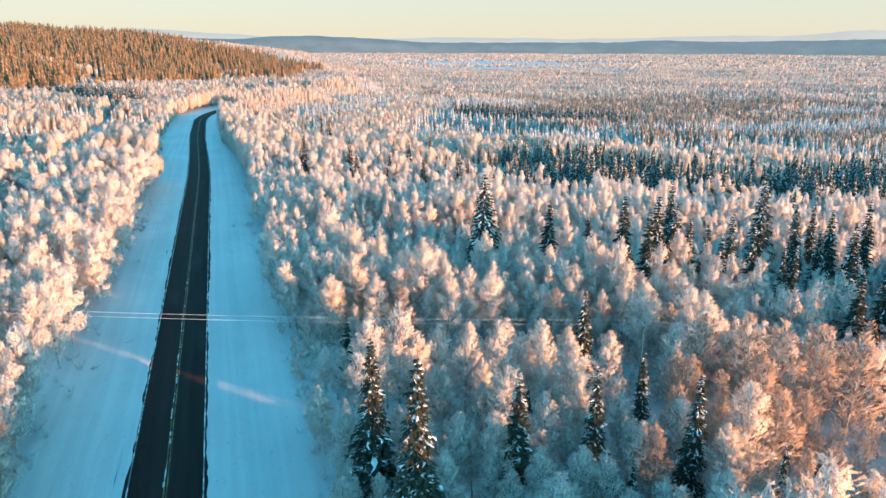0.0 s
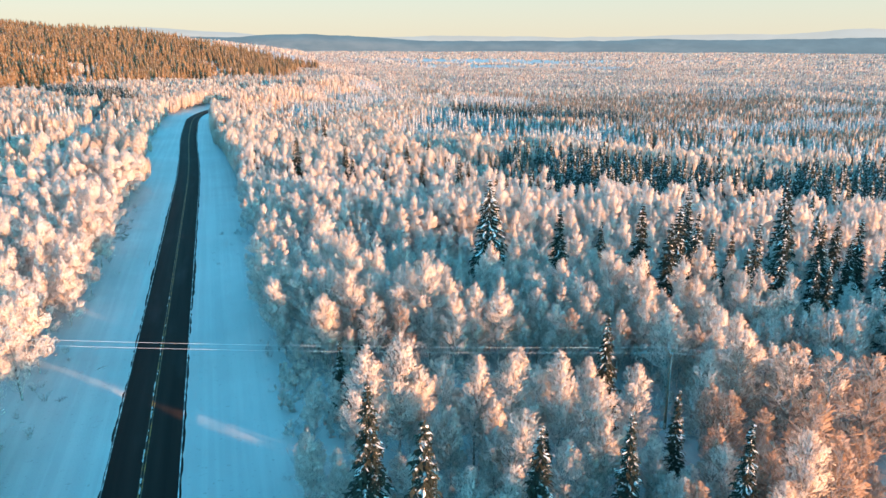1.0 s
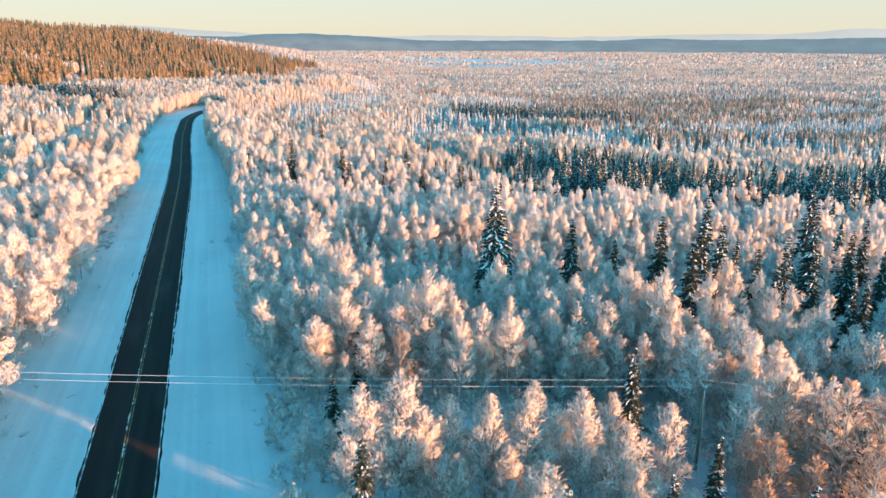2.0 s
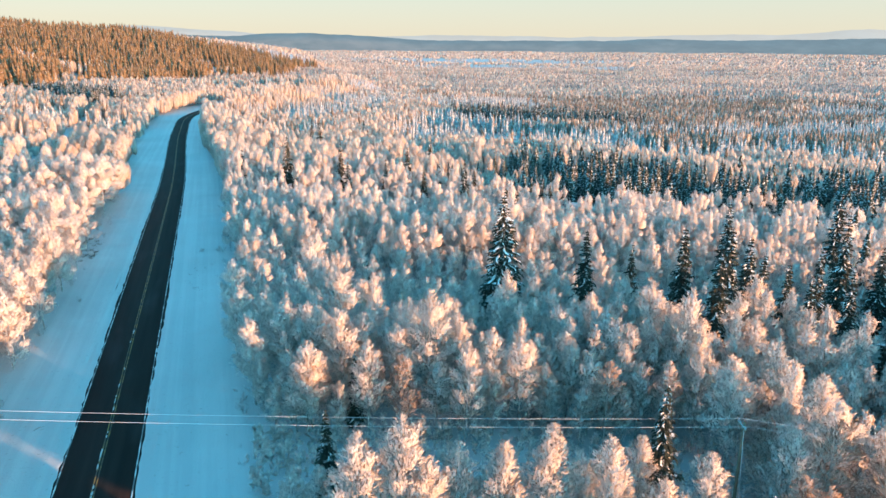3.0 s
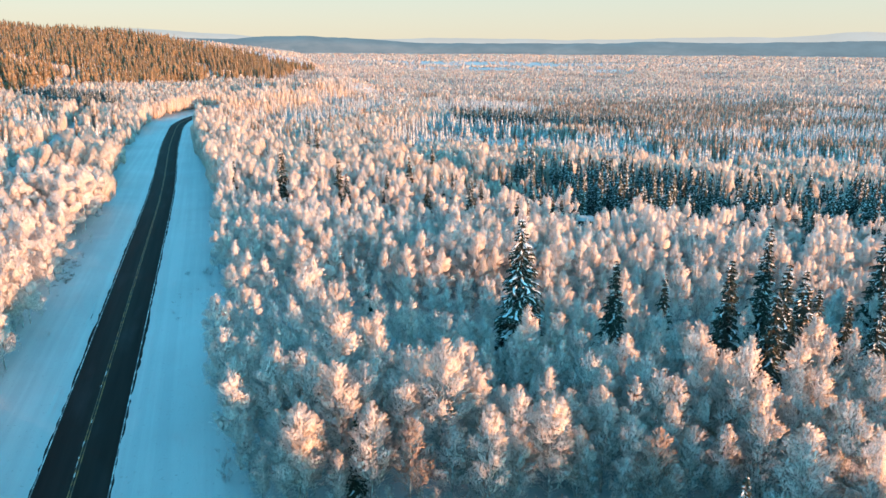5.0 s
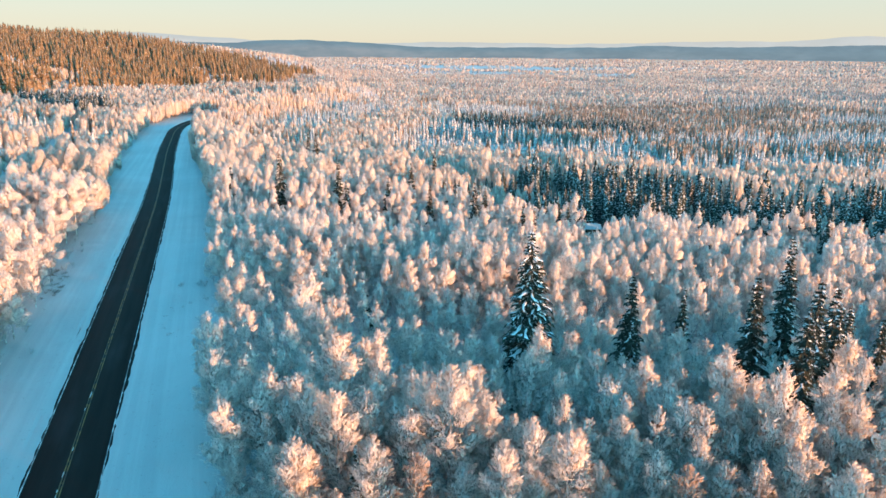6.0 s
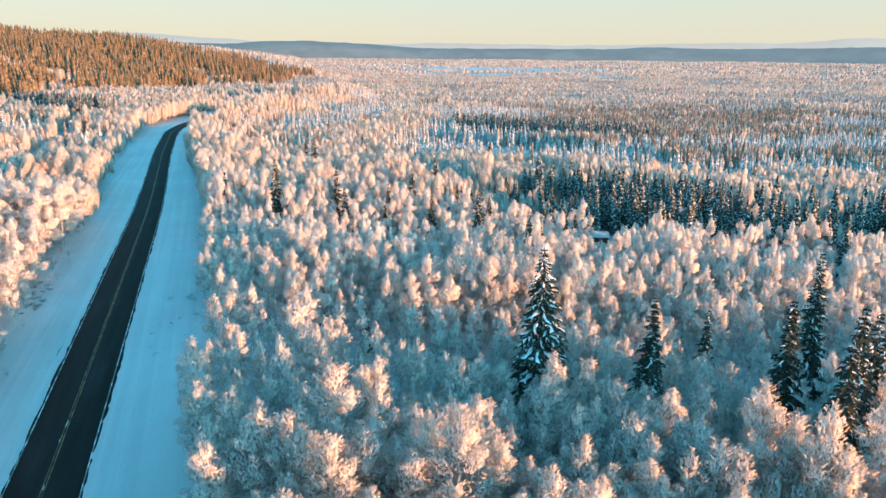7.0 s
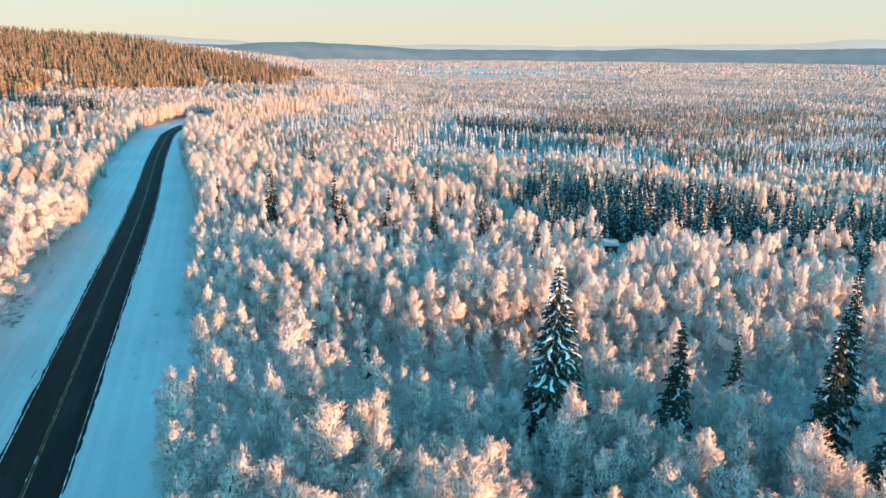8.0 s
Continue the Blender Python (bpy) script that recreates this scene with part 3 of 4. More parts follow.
def tree_thing(name, label, category, group, sets):
    """An Empty at the foot of a tree that parents its parts; sets: name, (verts, tris, normals), material."""
    root = tagged(new(name), label, category, group)
    for pname, data, mat in sets:
        made = part(pname, mesh_np(pname, data[0], data[1], [mat], None, *((data[2], twig_marks(len(data[0]))) if len(data) > 2 else ())), None, root)
        if pname != "trunk":
            tagged(made, kind="stuff")
    return root


def scatter(name, label, category, templates, mats, places):
    """Many trees in one mesh. templates: lists of (verts, tris, normals, material index); places: rows of x, y, z, turn, size, template, swell."""
    vs, fs, ns, ms, ts, n = [], [], [], [], [], 0
    for k, sets in enumerate(templates):
        rows = places[places[:, 5] == k]
        if not len(rows):
            continue
        c, s = np.cos(rows[:, 3]), np.sin(rows[:, 3])
        for v, f, nn, m in sets:
            x = (v[None, :, 0] * c[:, None] - v[None, :, 1] * s[:, None]) * (rows[:, 4] * rows[:, 6])[:, None] + rows[:, 0:1]
            y = (v[None, :, 0] * s[:, None] + v[None, :, 1] * c[:, None]) * (rows[:, 4] * rows[:, 6])[:, None] + rows[:, 1:2]
            z = v[None, :, 2] * rows[:, 4:5] + rows[:, 2:3]
            vs.append(np.stack([x, y, z], -1).reshape(-1, 3))
            nx = nn[None, :, 0] * c[:, None] - nn[None, :, 1] * s[:, None]
            ny = nn[None, :, 0] * s[:, None] + nn[None, :, 1] * c[:, None]
            ns.append(np.stack([nx, ny, np.broadcast_to(nn[None, :, 2], nx.shape)], -1).reshape(-1, 3))
            ts.append(np.tile(twig_marks(len(v)), (len(rows), 1)))
            fs.append((f[None] + (np.arange(len(rows)) * len(v))[:, None, None] + n).reshape(-1, 3))
            ms.append(np.full(len(f) * len(rows), m))
            n += len(v) * len(rows)
    ob = new(name, mesh_np(name, np.concatenate(vs), np.concatenate(fs), mats, np.concatenate(ms), np.concatenate(ns), np.concatenate(ts)))
    return tagged(ob, label, category, kind="stuff")


def plain_normals(v, f):
    """Vertex normals of a set of triangles."""
    n = np.zeros_like(v)
    fn = np.cross(v[f[:, 1]] - v[f[:, 0]], v[f[:, 2]] - v[f[:, 0]])
    for k in range(3):
        np.add.at(n, f[:, k], fn)
    return n / (np.linalg.norm(n, axis=1, keepdims=True) + 1e-9)


def birch_sets(seed, height, plumes, core, count=0, length=0.5, width=0.2, trunk=True, low=0.30, girth=0.178):
    """A birch for scatter(): outer twigs, stem and dense middle."""
    stem, _, middle, fuzz = birch_mesh(seed, height, plumes, core, count, length, width, 3, 0, low, girth)
    return ([(*fuzz, 0)] if fuzz else []) + ([(*stem, plain_normals(*stem), 1)] if trunk else []) + ([(*middle, 2)] if middle else [])


def far_birch(seed, height, heads, core, girth):
    """A birch seen from far off: one to three slender ragged heads."""
    rng = np.random.default_rng(seed)
    stem, sets = birch_plan(rng, height, 2)[0], []
    for i in range(heads):
        a = rng.uniform(0, 6.28)
        out = np.array([math.cos(a), math.sin(a), 0])
        aside = out * height * girth * (0.0 if i == 0 else rng.uniform(0.7, 1.1))
        top = height * (1.03 if i == 0 else rng.uniform(0.74, 0.95))
        row = (stem(height * 0.10) + aside * 0.4, stem(top) + aside, height * girth * (1.0 if i == 0 else 0.75), out * 0.4)
        v, f, n = plume_core(rng, row, *core, 1.0, 0.3)
        v[-1, 2] -= (0.08 + 0.10 * rng.random()) * height
        sets.append((v, f, n, 2))
    return sets


# ---- where the trees stand ----
RIGHT_STAND = [(64.5, 122.0, 18.5), (74.0, 124.5, 15.5), (73.4, 111.4, 21.4), (95.3, 129.2, 21.2), (76.2, 105.6, 22.5), (73.9, 104.3, 20.0), (82.0, 108.7, 20.5),
               (80.4, 106.4, 19.0), (86.4, 110.4, 17.5), (87.3, 106.8, 17.2), (91.8, 106.0, 19.2), (86.9, 102.3, 16.2), (106.2, 115.3, 22.2), (91.1, 99.9, 18.2),
               (116.1, 126.4, 23.2), (92.4, 94.3, 16.2), (94.6, 94.1, 16.2), (115.8, 116.2, 17.2), (127.4, 123.8, 17.2), (121.3, 113.2, 18.2), (111.6, 106.2, 16.2),
               (109.3, 96.8, 19.2), (97.7, 85.6, 17.2), (125.0, 108.5, 21.2), (91.8, 79.0, 17.2)]
FRONT_ROW = [(19.6, 66.3, 15), (20.5, 53.5, 18), (32.4, 61.5, 12), (40.1, 60.8, 12), (48.8, 79.4, 12.7), (21.4, 91.3, 9), (49.0, 57.3, 12), (49.8, 67.7, 10), (66.7, 68.7, 9),
             (52.5, 49.9, 9), (39.5, 53.1, 7), (55.7, 132.6, 18.4)]
ROADSIDE_ROW = [(20.7, 238.2, 14.8), (25.2, 267.9, 10.8), (32.0, 226.2, 19.8), (29.6, 229.7, 9.8), (45.2, 220.5, 18.8), (46.1, 214.7, 14.8), (59.0, 270.5, 11.8), (59.1, 246.5, 15.8),
                (58.2, 222.8, 14.8), (75.9, 291.5, 11.8), (68.6, 238.9, 16.8), (66.5, 214.2, 13.8), (89.4, 284.1, 15.8), (63.5, 230.4, 10.8), (76.3, 209.0, 15.8), (80.2, 212.2, 13.8),
                (134.1, 348.0, 15.8), (53.8, 320.2, 18.8), (53.6, 340.0, 16.8), (79.1, 186.3, 14.8), (83.3, 190.3, 12.8), (97.5, 205.7, 10.8), (100.1, 205.9, 10.8)]
FRONT_BIRCHES = [(22.0, 79.7, 14.5), (25.2, 79.0, 15.5), (27.3, 78.0, 12), (30.1, 79.7, 12), (32.7, 77.2, 13), (36.5, 76.0, 13), (39.4, 76.8, 11), (41.2, 74.8, 13), (48.5, 72.9, 12),
                 (67.2, 80.1, 14), (-19.3, 120.7, 15), (-15.4, 107.7, 14), (-17.2, 103.8, 14), (28.2, 58.2, 8), (35.5, 106.4, 15.3)]
BARE_BIRCHES = [(61.5, 74.0, 13), (64.3, 68.1, 15), (67.1, 65.9, 15), (69.0, 63.9, 15), (72.2, 61.7, 15), (60.5, 62.0, 13), (57.0, 56.0, 12)]
NAMED = RIGHT_STAND + FRONT_ROW + ROADSIDE_ROW + FRONT_BIRCHES + BARE_BIRCHES

POLE = (57.4, 79.5, 9.3)
LINE = np.array([-97.4, 28.5]) / math.hypot(97.4, 28.5)


def off_line(x, y):
    """Metres beyond the power line, square to it."""
    return (x - POLE[0]) * LINE[1] + (y - POLE[1]) * -LINE[0]


def capsule(x, y, a, b):
    """Distance from the stretch a to b."""
    ax, ay, dx, dy = a[0], a[1], b[0] - a[0], b[1] - a[1]
    t = np.clip(((x - ax) * dx + (y - ay) * dy) / (dx * dx + dy * dy), 0, 1)
    return np.hypot(x - ax - t * dx, y - ay - t * dy)


def open_ground(x, y):
    """True where no tree grows: the road's verges, the line's cut, clearings, the sunlit gaps."""
    d = x - road_x(y)
    wob = 3.0 * (field(x, y, 9, 41) - 0.5) + 2.0 * (field(x, y, 3.5, 42) - 0.5)
    clear = (d > -14.0 - 2.5 * step(230, 350, y) + wob) & (d < 15.8 - 3 * step(230, 380, y) + wob) & (y < 760)
    o = off_line(x, y)
    clear |= (o > -3.0) & (o < 12.0 + wob) & (x > -60) & (x < 62)
    clear |= capsule(x, y, (-43, 170), (-54, 520)) < 4.5 + 0.7 * wob
    clear |= capsule(x, y, (57.4, 79.5), (49.5, 70.5)) < 3.4
    clear |= capsule(x, y, (102, 195), (122, 219)) < 6.5 + wob
    clear |= capsule(x, y, (146, 452), (190, 418)) < 30 + 2 * wob
    clear |= capsule(x, y, (51, 620), (125, 680)) < 11 + 2 * wob
    clear |= capsule(x, y, (220, 345), (340, 285)) < 7 + wob
    clear |= capsule(x, y, (60, 300), (100, 285)) < 5 + wob
    thick = field(x, y, 16, 43)
    clear |= (capsule(x, y, (720, 2760), (1300, 2500)) < 230 + 20 * wob) & (thick > 0.22)
    clear |= (capsule(x, y, (690, 2210), (1190, 1890)) < 125 + 16 * wob) & (thick > 0.24)
    clear |= (capsule(x, y, (1500, 2290), (1900, 2330)) < 80 + 10 * wob) & (thick > 0.36)
    clear |= (capsule(x, y, (1270, 1600), (1620, 1330)) < 62 + 4 * wob) & (thick > 0.4)
    clear |= (capsule(x, y, (520, 1120), (600, 1130)) < 22 + 2 * wob) & (thick > 0.3)
    clear |= (capsule(x, y, (690, 1030), (830, 990)) < 24 + 2 * wob) & (thick > 0.3)
    return clear | (capsule(x, y, (160, 800), (186, 800)) < 13 + wob)


# Stretch of spruces added outside the view to throw shade on the birches.
UNSEEN_SHADE_STAND = ((98, 70), (138, 102))


def belts(x, y):
    """0 in hollows with low growth, 1 in belts of tall wood, beyond the nearest woods."""
    b = step(0.40, 0.54, field(x * 0.96 - y * 0.28, (x * 0.28 + y * 0.96) * 2.3, 90, 53))
    for p, q, w in TALL_BELTS:
        b = np.maximum(b, step(w + 8, w - 4, capsule(x, y, p, q) + 8 * (field(x, y, 14, 58) - 0.5)))
    for p, q, w in HOLLOWS:
        b = np.minimum(b, step(w - 5, w + 6, capsule(x, y, p, q) + 8 * (field(x, y, 14, 59) - 0.5)))
    return b


TALL_BELTS = [((85, 316), (165, 292), 13), ((165, 292), (240, 246), 12), ((215, 346), (250, 330), 12), ((76, 345), (104, 470), 18), ((104, 470), (170, 610), 24), ((20, 300), (16, 460), 16)]
HOLLOWS = [((136, 400), (200, 372), 34), ((149, 471), (197, 424), 26), ((42, 548), (112, 574), 20), ((184, 890), (252, 1010), 34), ((205, 322), (300, 322), 20), ((255, 420), (330, 380), 18), ((320, 255), (420, 215), 18)]


def spruce_share(x, y):
    """How many of the trees are spruces."""
    far, d = np.hypot(x, y), x - road_x(y)
    s = np.where(far < 350, 0.015, 0.05 + 0.07 * step(350, 900, far) * step(60, 300, d))
    for a, b, w in (((78, 250), (118, 224), 9), ((124, 228), (180, 184), 11), ((180, 186), (270, 150), 14), ((212, 528), (272, 478), 24), ((250, 330), (420, 262), 16), ((-94, 600), (-50, 535), 13)):
        s = np.where(capsule(x, y, a, b) < w + 6 * (field(x, y, 10, 45) - 0.5), 0.93, s)
    s = np.where(capsule(x, y, *UNSEEN_SHADE_STAND) < 8, 0.7, s)
    band = field(x * 0.75 - y * 0.66, (x * 0.66 + y * 0.75) * 3.0, 120, 46)
    s = np.where((far > 280) & (far < 900) & (d > 60), np.where(belts(x, y) < 0.5, 0.45, 0.05 + 0.40 * step(0.30, 0.55, x / np.maximum(y, 1)) * step(380, 480, far)), s)
    s = np.where(far > 900, 0.16, s)
    s = np.where((band > 0.68) & (far > 300) & (far < 1500) & (d > 120), 0.6, s)
    s = np.where((np.abs(d) < 24) | ((d < 0) & (y < 300)), 0.0, s)
    return np.where((up_hill(x, y) > -5) & (y < 1700), 0.04, s)


EYE = (14.0, 38.0)
SUN_GAPS = [((6.5, 94.5), 1.2), ((9.0, 178.0), 1.0)]


def sun_cap(x, y, s):
    """Trees in the line of the sunbeams that reach the verge stay below them."""
    for (gx, gy), half in SUN_GAPS:
        along = (x - gx) * SUN_FROM.x + (y - gy) * SUN_FROM.y
        across = np.abs((x - gx) * -SUN_FROM.y + (y - gy) * SUN_FROM.x)
        s = np.where((along > 0) & (across < half + 0.6), np.minimum(s, np.maximum(0.12, (along * math.tan(SUN_UP) - 0.6) / 13.0)), s)
    return s


def plant(seed, spacing, d0, d1, lo, hi, hill=False):
    """Places on a jittered grid between two distances from the middle of the flight, inside a sector of the plan (degrees east of north)."""
    rng = np.random.default_rng(seed)
    k = np.arange(-d1, d1, spacing)
    x, y = np.meshgrid(k, k)
    x = x.ravel() + rng.uniform(-0.48, 0.48, x.size) * spacing
    y = y.ravel() + rng.uniform(-0.48, 0.48, y.size) * spacing
    r, a = np.hypot(x, y), np.degrees(np.arctan2(x, y))
    ok = (r >= d0) & (r < d1) & (a > lo) & (a < hi)
    x, y = x[ok] + EYE[0], y[ok] + EYE[1]
    ok = ~open_ground(x, y) & (hill | (up_hill(x, y) < 12) | (y > 1600) | (rng.random(len(x)) < 0.3))
    x, y = x[ok], y[ok]
    ok = np.ones(len(x), bool)
    for nx, ny, _ in NAMED if d0 < 350 else ():
        ok &= np.hypot(x - nx, y - ny) > 2.3
    x, y = x[ok], y[ok]
    return x, y, rng.random(len(x)) < spruce_share(x, y), rng


def rows_of(x, y, rng, kinds, size, swell=(1.0, 1.4)):
    return np.stack([x, y, land(x, y) - 0.05, rng.uniform(0, 6.28, len(x)), size, rng.integers(0, kinds, len(x)), rng.uniform(*swell, len(x))], 1)


def birch_size(x, y, rng):
    """Heights over 13 m: groves of tall and low trees, in strips that follow the line's cut."""
    o = off_line(x, y)
    grove = field(x, y, 24, 51) * 0.5 + field(x, y, 8, 52) * 0.5
    s = 0.38 + 0.46 * grove
    # South of y = 45, out of view, trees are raised to cast shade.
    strip = 0.05 + 0.27 * np.exp(-(((o - 25) / 9) ** 2)) - 0.10 * np.exp(-(((o - 56) / 14) ** 2)) * step(22, 48, x) - 0.04 * step(-2, -6, o) + 0.50 * step(45, 37, y) * step(68, 56, x) - 0.10 * step(74, 84, x) * step(54, 46, y) - 0.12 * step(52, 68, x) * step(150, 128, y) * step(12, 17, o) + 0.22 * np.exp(-(((o - 88) / 18) ** 2))
    s = s + np.where(x > 10, strip, 0.18)
    edge = step(34, 18, x - road_x(y)) * step(10, 14, x - road_x(y))
    s = s - 0.14 * edge * step(235, 195, y) + 0.20 * edge * step(195, 240, y)
    far = np.hypot(x, y)
    s = s + step(200, 290, far) * (0.54 * belts(x, y) - 0.36 + 0.30 * (field(x, y, 17, 54) - 0.5))
    for px, py, h in RIGHT_STAND[:12] + FRONT_ROW[-1:]:
        s = s + 0.42 * np.maximum(0, 1 - s) * np.exp(-(((x - px + 2) / 5.0) ** 2) - ((y - py + 5) / 6.0) ** 2)
    return sun_cap(x, y, np.clip(s + rng.normal(0, 0.11, len(x)) * (1 - 0.5 * step(200, 300, far)) + 0.16 * (rng.random(len(x)) < 0.14) - 0.14 * (rng.random(len(x)) < 0.25), 0.32, 1.3))


def thin_frost(x, y):
    """How many of the birches carry little frost: a warm corner this side of the line."""
    return step(42, 58, x) * step(78, 68, y)


# birches and spruces near the flight, one by one
BIRCH_LABELS = ("slender birch thick with hoarfrost, standing in snow", "young birch with feathery frosted crown in deep snow", "tall birch with frost-white twigs and thin pale stem")
kinds = []
for i in range(8):
    trunk, arms, middle, fuzz = birch_mesh(100 + i, 13.0, 15 + i % 4, (4, 2, 0.50), 2500, 0.52, 0.14, 5, 14)
    sets = [("trunk", trunk, BARK), ("branching", arms, TWIG), ("inner_crown", middle, FROST_CORE), ("crown", fuzz, FROST)]
    kinds.append(tree_thing("birch_tree", BIRCH_LABELS[i % 3], "birch tree", "roadside birches", sets))
bare = []
for i in range(2):
    trunk, arms, _, crown = birch_mesh(140 + i, 13.0, 15, None, 1300, 0.70, 0.20, 5, 24)
    bare.append(tree_thing("birch_tree", "birch with bare brown twigs and only thin frost", "birch tree", "roadside birches", [("trunk", trunk, BARK), ("branching", arms, TWIG), ("crown", crown, BROWN)]))

x, y, is_spruce, rng = plant(1, 2.85, 0, 145, -60, 165)
near = (np.hypot(x - 30, (y - 62)) < 62) & (y > 40) & (x > -30) & (x < 80) & (np.degrees(np.arctan2(x - 8, y - 5)) < 55) & ~is_spruce
order = np.argsort(np.where(near, np.hypot(x - 25, y - 70), 1e9))[:278]
picked = np.zeros(len(x), bool)
picked[order[near[order]]] = True
size = birch_size(x, y, rng)
used = set()
def stand(kind, px, py, scale, swell=1.0):
    """Sets the first of a kind in its place, and then copies."""
    m = Matrix.Translation((px, py, float(land(px, py)) - 0.05)) @ Matrix.Rotation(random.uniform(0, 6.28), 4, "Z") @ Matrix.Diagonal((scale * swell, scale * swell, scale, 1))
    if kind.name not in used:
        used.add(kind.name)
        kind.matrix_basis = m
        return kind
    made = copy_thing(kind, Matrix())
    made.matrix_basis = m
    return made


for px, py, h in FRONT_BIRCHES:
    stand(random.choice(kinds), px, py, h / 13.0, 1.15)
for px, py, h in BARE_BIRCHES:
    stand(random.choice(bare), px, py, h / 13.0, 1.25)
for px, py, s in zip(x[picked], y[picked], size[picked]):
    stand(random.choice(bare if random.random() < 0.03 + 0.75 * thin_frost(px, py) else kinds), float(px), float(py), float(s), random.uniform(1.0, 1.4))

SPRUCE_LABELS = ("tall dark spruce with snow on its drooping boughs", "narrow dark green spruce loaded with snow", "dark spruce with patchy snow among frosted birches", "broad spruce with heavy snow-covered boughs")
spruces = []
for i, (spread, snowy) in enumerate(((0.160, 0.34), (0.138, 0.30), (0.150, 0.26), (0.225, 0.85))):
    trunk, green, white = spruce_mesh(200 + i, 14.0, 44, 11, spread, snowy)
    spruces.append(tree_thing("spruce_tree", SPRUCE_LABELS[i], "spruce tree", "roadside spruces", [("trunk", trunk, SPRUCE_BARK), ("foliage", green, NEEDLES), ("snow_cover", white, CAP)]))
for px, py, h in [(a, b, h * 1.18) for a, b, h in FRONT_ROW] + RIGHT_STAND + ROADSIDE_ROW:
    stand(spruces[3] if (px, py) == (55.7, 132.6) else random.choice(spruces[:3]), px, py, h / 14.0)
# Small scattered spruces, plus the tall added ones out of view that cast shade.
for px, py in zip(x[is_spruce], y[is_spruce]):
    stand(random.choice(spruces[:3]), float(px), float(py), random.uniform(1.0, 1.4) if capsule(px, py, *UNSEEN_SHADE_STAND) < 8 else random.uniform(0.3, 0.75))

# low growth in the cut under the line and along the wood's edge
rng2 = np.random.default_rng(61)
gx, gy = rng2.uniform(13, 66, 2600), rng2.uniform(50, 125, 2600)
go = off_line(gx, gy)
keep = (go > -4) & (go < 14) & (gx - road_x(gy) > 14.5) & (rng2.random(2600) < 0.8)
gx, gy = gx[keep], gy[keep]
LOW = [birch_sets(440 + i, 2.6, 4, (4, 2, 0.6), 60, 0.45, 0.16, False, 0.15) for i in range(4)]
scatter("undergrowth", "low frosted willow and birch scrub in the line's cut", "scrub", LOW, [FROST, TWIG, FROST_CORE], rows_of(gx, gy, rng2, 4, rng2.uniform(0.4, 1.2, len(gx)), (1.2, 1.9)))

# the wood behind them, by distance
rest = ~picked & ~is_spruce
r, a = np.hypot(x - EYE[0], y - EYE[1]), np.degrees(np.arctan2(x - 8, y - 5))
seen = rest & (a > -24) & (a < 64) & (y > 24)
BIRCH_MID = [birch_sets(300 + i, 13.0, 9, (4, 2, 0.72), 290, 0.64, 0.22) for i in range(6)]
BIRCH_BROAD = [birch_sets(350 + i, 13.0, 12, (4, 2, 0.68), 420, 0.64, 0.22, low=0.22, girth=0.19) for i in range(6)]
BIRCH_FAR = [far_birch(320 + i, 13.0, 3, (4, 2), 0.12) for i in range(6)]
rows = rows_of(x[seen], y[seen], rng, 6, size[seen])
close = (rows[:, 1] > 88) & (rows[:, 1] < 138) & (rows[:, 0] > 0) & (rows[:, 0] < 84)
BIRCH_CLOSE = [birch_sets(290 + i, 13.0, 13 + i % 3, (4, 2, 0.62), 950, 0.55, 0.17) for i in range(6)]
brown = rng.random(len(rows)) < 0.8 * thin_frost(rows[:, 0], rows[:, 1])
BIRCH_BARE = [birch_sets(285 + i, 13.0, 12, None, 620, 0.75, 0.22) for i in range(6)]
scatter("birch_wood", "birches with brown twigs and thin frost", "birch wood", BIRCH_BARE, [BROWN, TWIG], rows[brown])
rows, close = rows[~brown], close[~brown]
scatter("birch_wood", "frosted birches by the line's cut", "birch wood", BIRCH_CLOSE, [FROST, TWIG, FROST_CORE], rows[close])
scatter("birch_wood", "dense wood of frosted birches in snow", "birch wood", BIRCH_MID, [FROST, TWIG, FROST_CORE], rows[~close & (rows[:, 0] > 0)])
scatter("birch_wood", "belt of broad frosted birches beside the road", "birch wood", BIRCH_BROAD, [FROST, TWIG, FROST_CORE], rows[rows[:, 0] <= 0])
# Coarse birches out of view, added for the shadows they throw.
out = rest & ~seen & (r < 130)
rows = rows_of(x[out], y[out], rng, 6, size[out])
BIRCH_UNSEEN = [birch_sets(330 + i, 13.0, 5, (4, 1, 1.1), 0, trunk=False, low=0.2) for i in range(6)]
scatter("birch_wood", "coarse frosted birches out of view that cast shade", "birch wood", BIRCH_UNSEEN, [FROST, TWIG, FROST_CORE], rows)

SPRUCE_FAR = [far_spruce(340 + i, 14.0, 7, 5, 0.145, 0.0) for i in range(5)]
x, y, is_spruce, rng = plant(2, 3.0, 145, 330, -36, 62)
rows = rows_of(x[~is_spruce], y[~is_spruce], rng, 6, birch_size(x, y, rng)[~is_spruce], (1.0, 1.35))
beside = rows[:, 0] < road_x(rows[:, 1])
rows[beside, 6] *= 1.30
rows[beside, 4] *= 1.08
close = np.hypot(rows[:, 0] - EYE[0], rows[:, 1] - EYE[1]) < 215
BIRCH_NEXT = [birch_sets(310 + i, 13.0, 8, (4, 2, 0.9), 80, 0.70, 0.26, True, 0.2, 0.165) for i in range(6)]
scatter("birch_wood", "frosted birch wood on both sides of the road", "birch wood", BIRCH_NEXT, [FROST, TWIG, FROST_CORE], rows[close])
scatter("birch_wood", "pale frosted birch wood beyond the road", "birch wood", BIRCH_FAR, [FROST, TWIG, FROST_FAR], rows[~close])
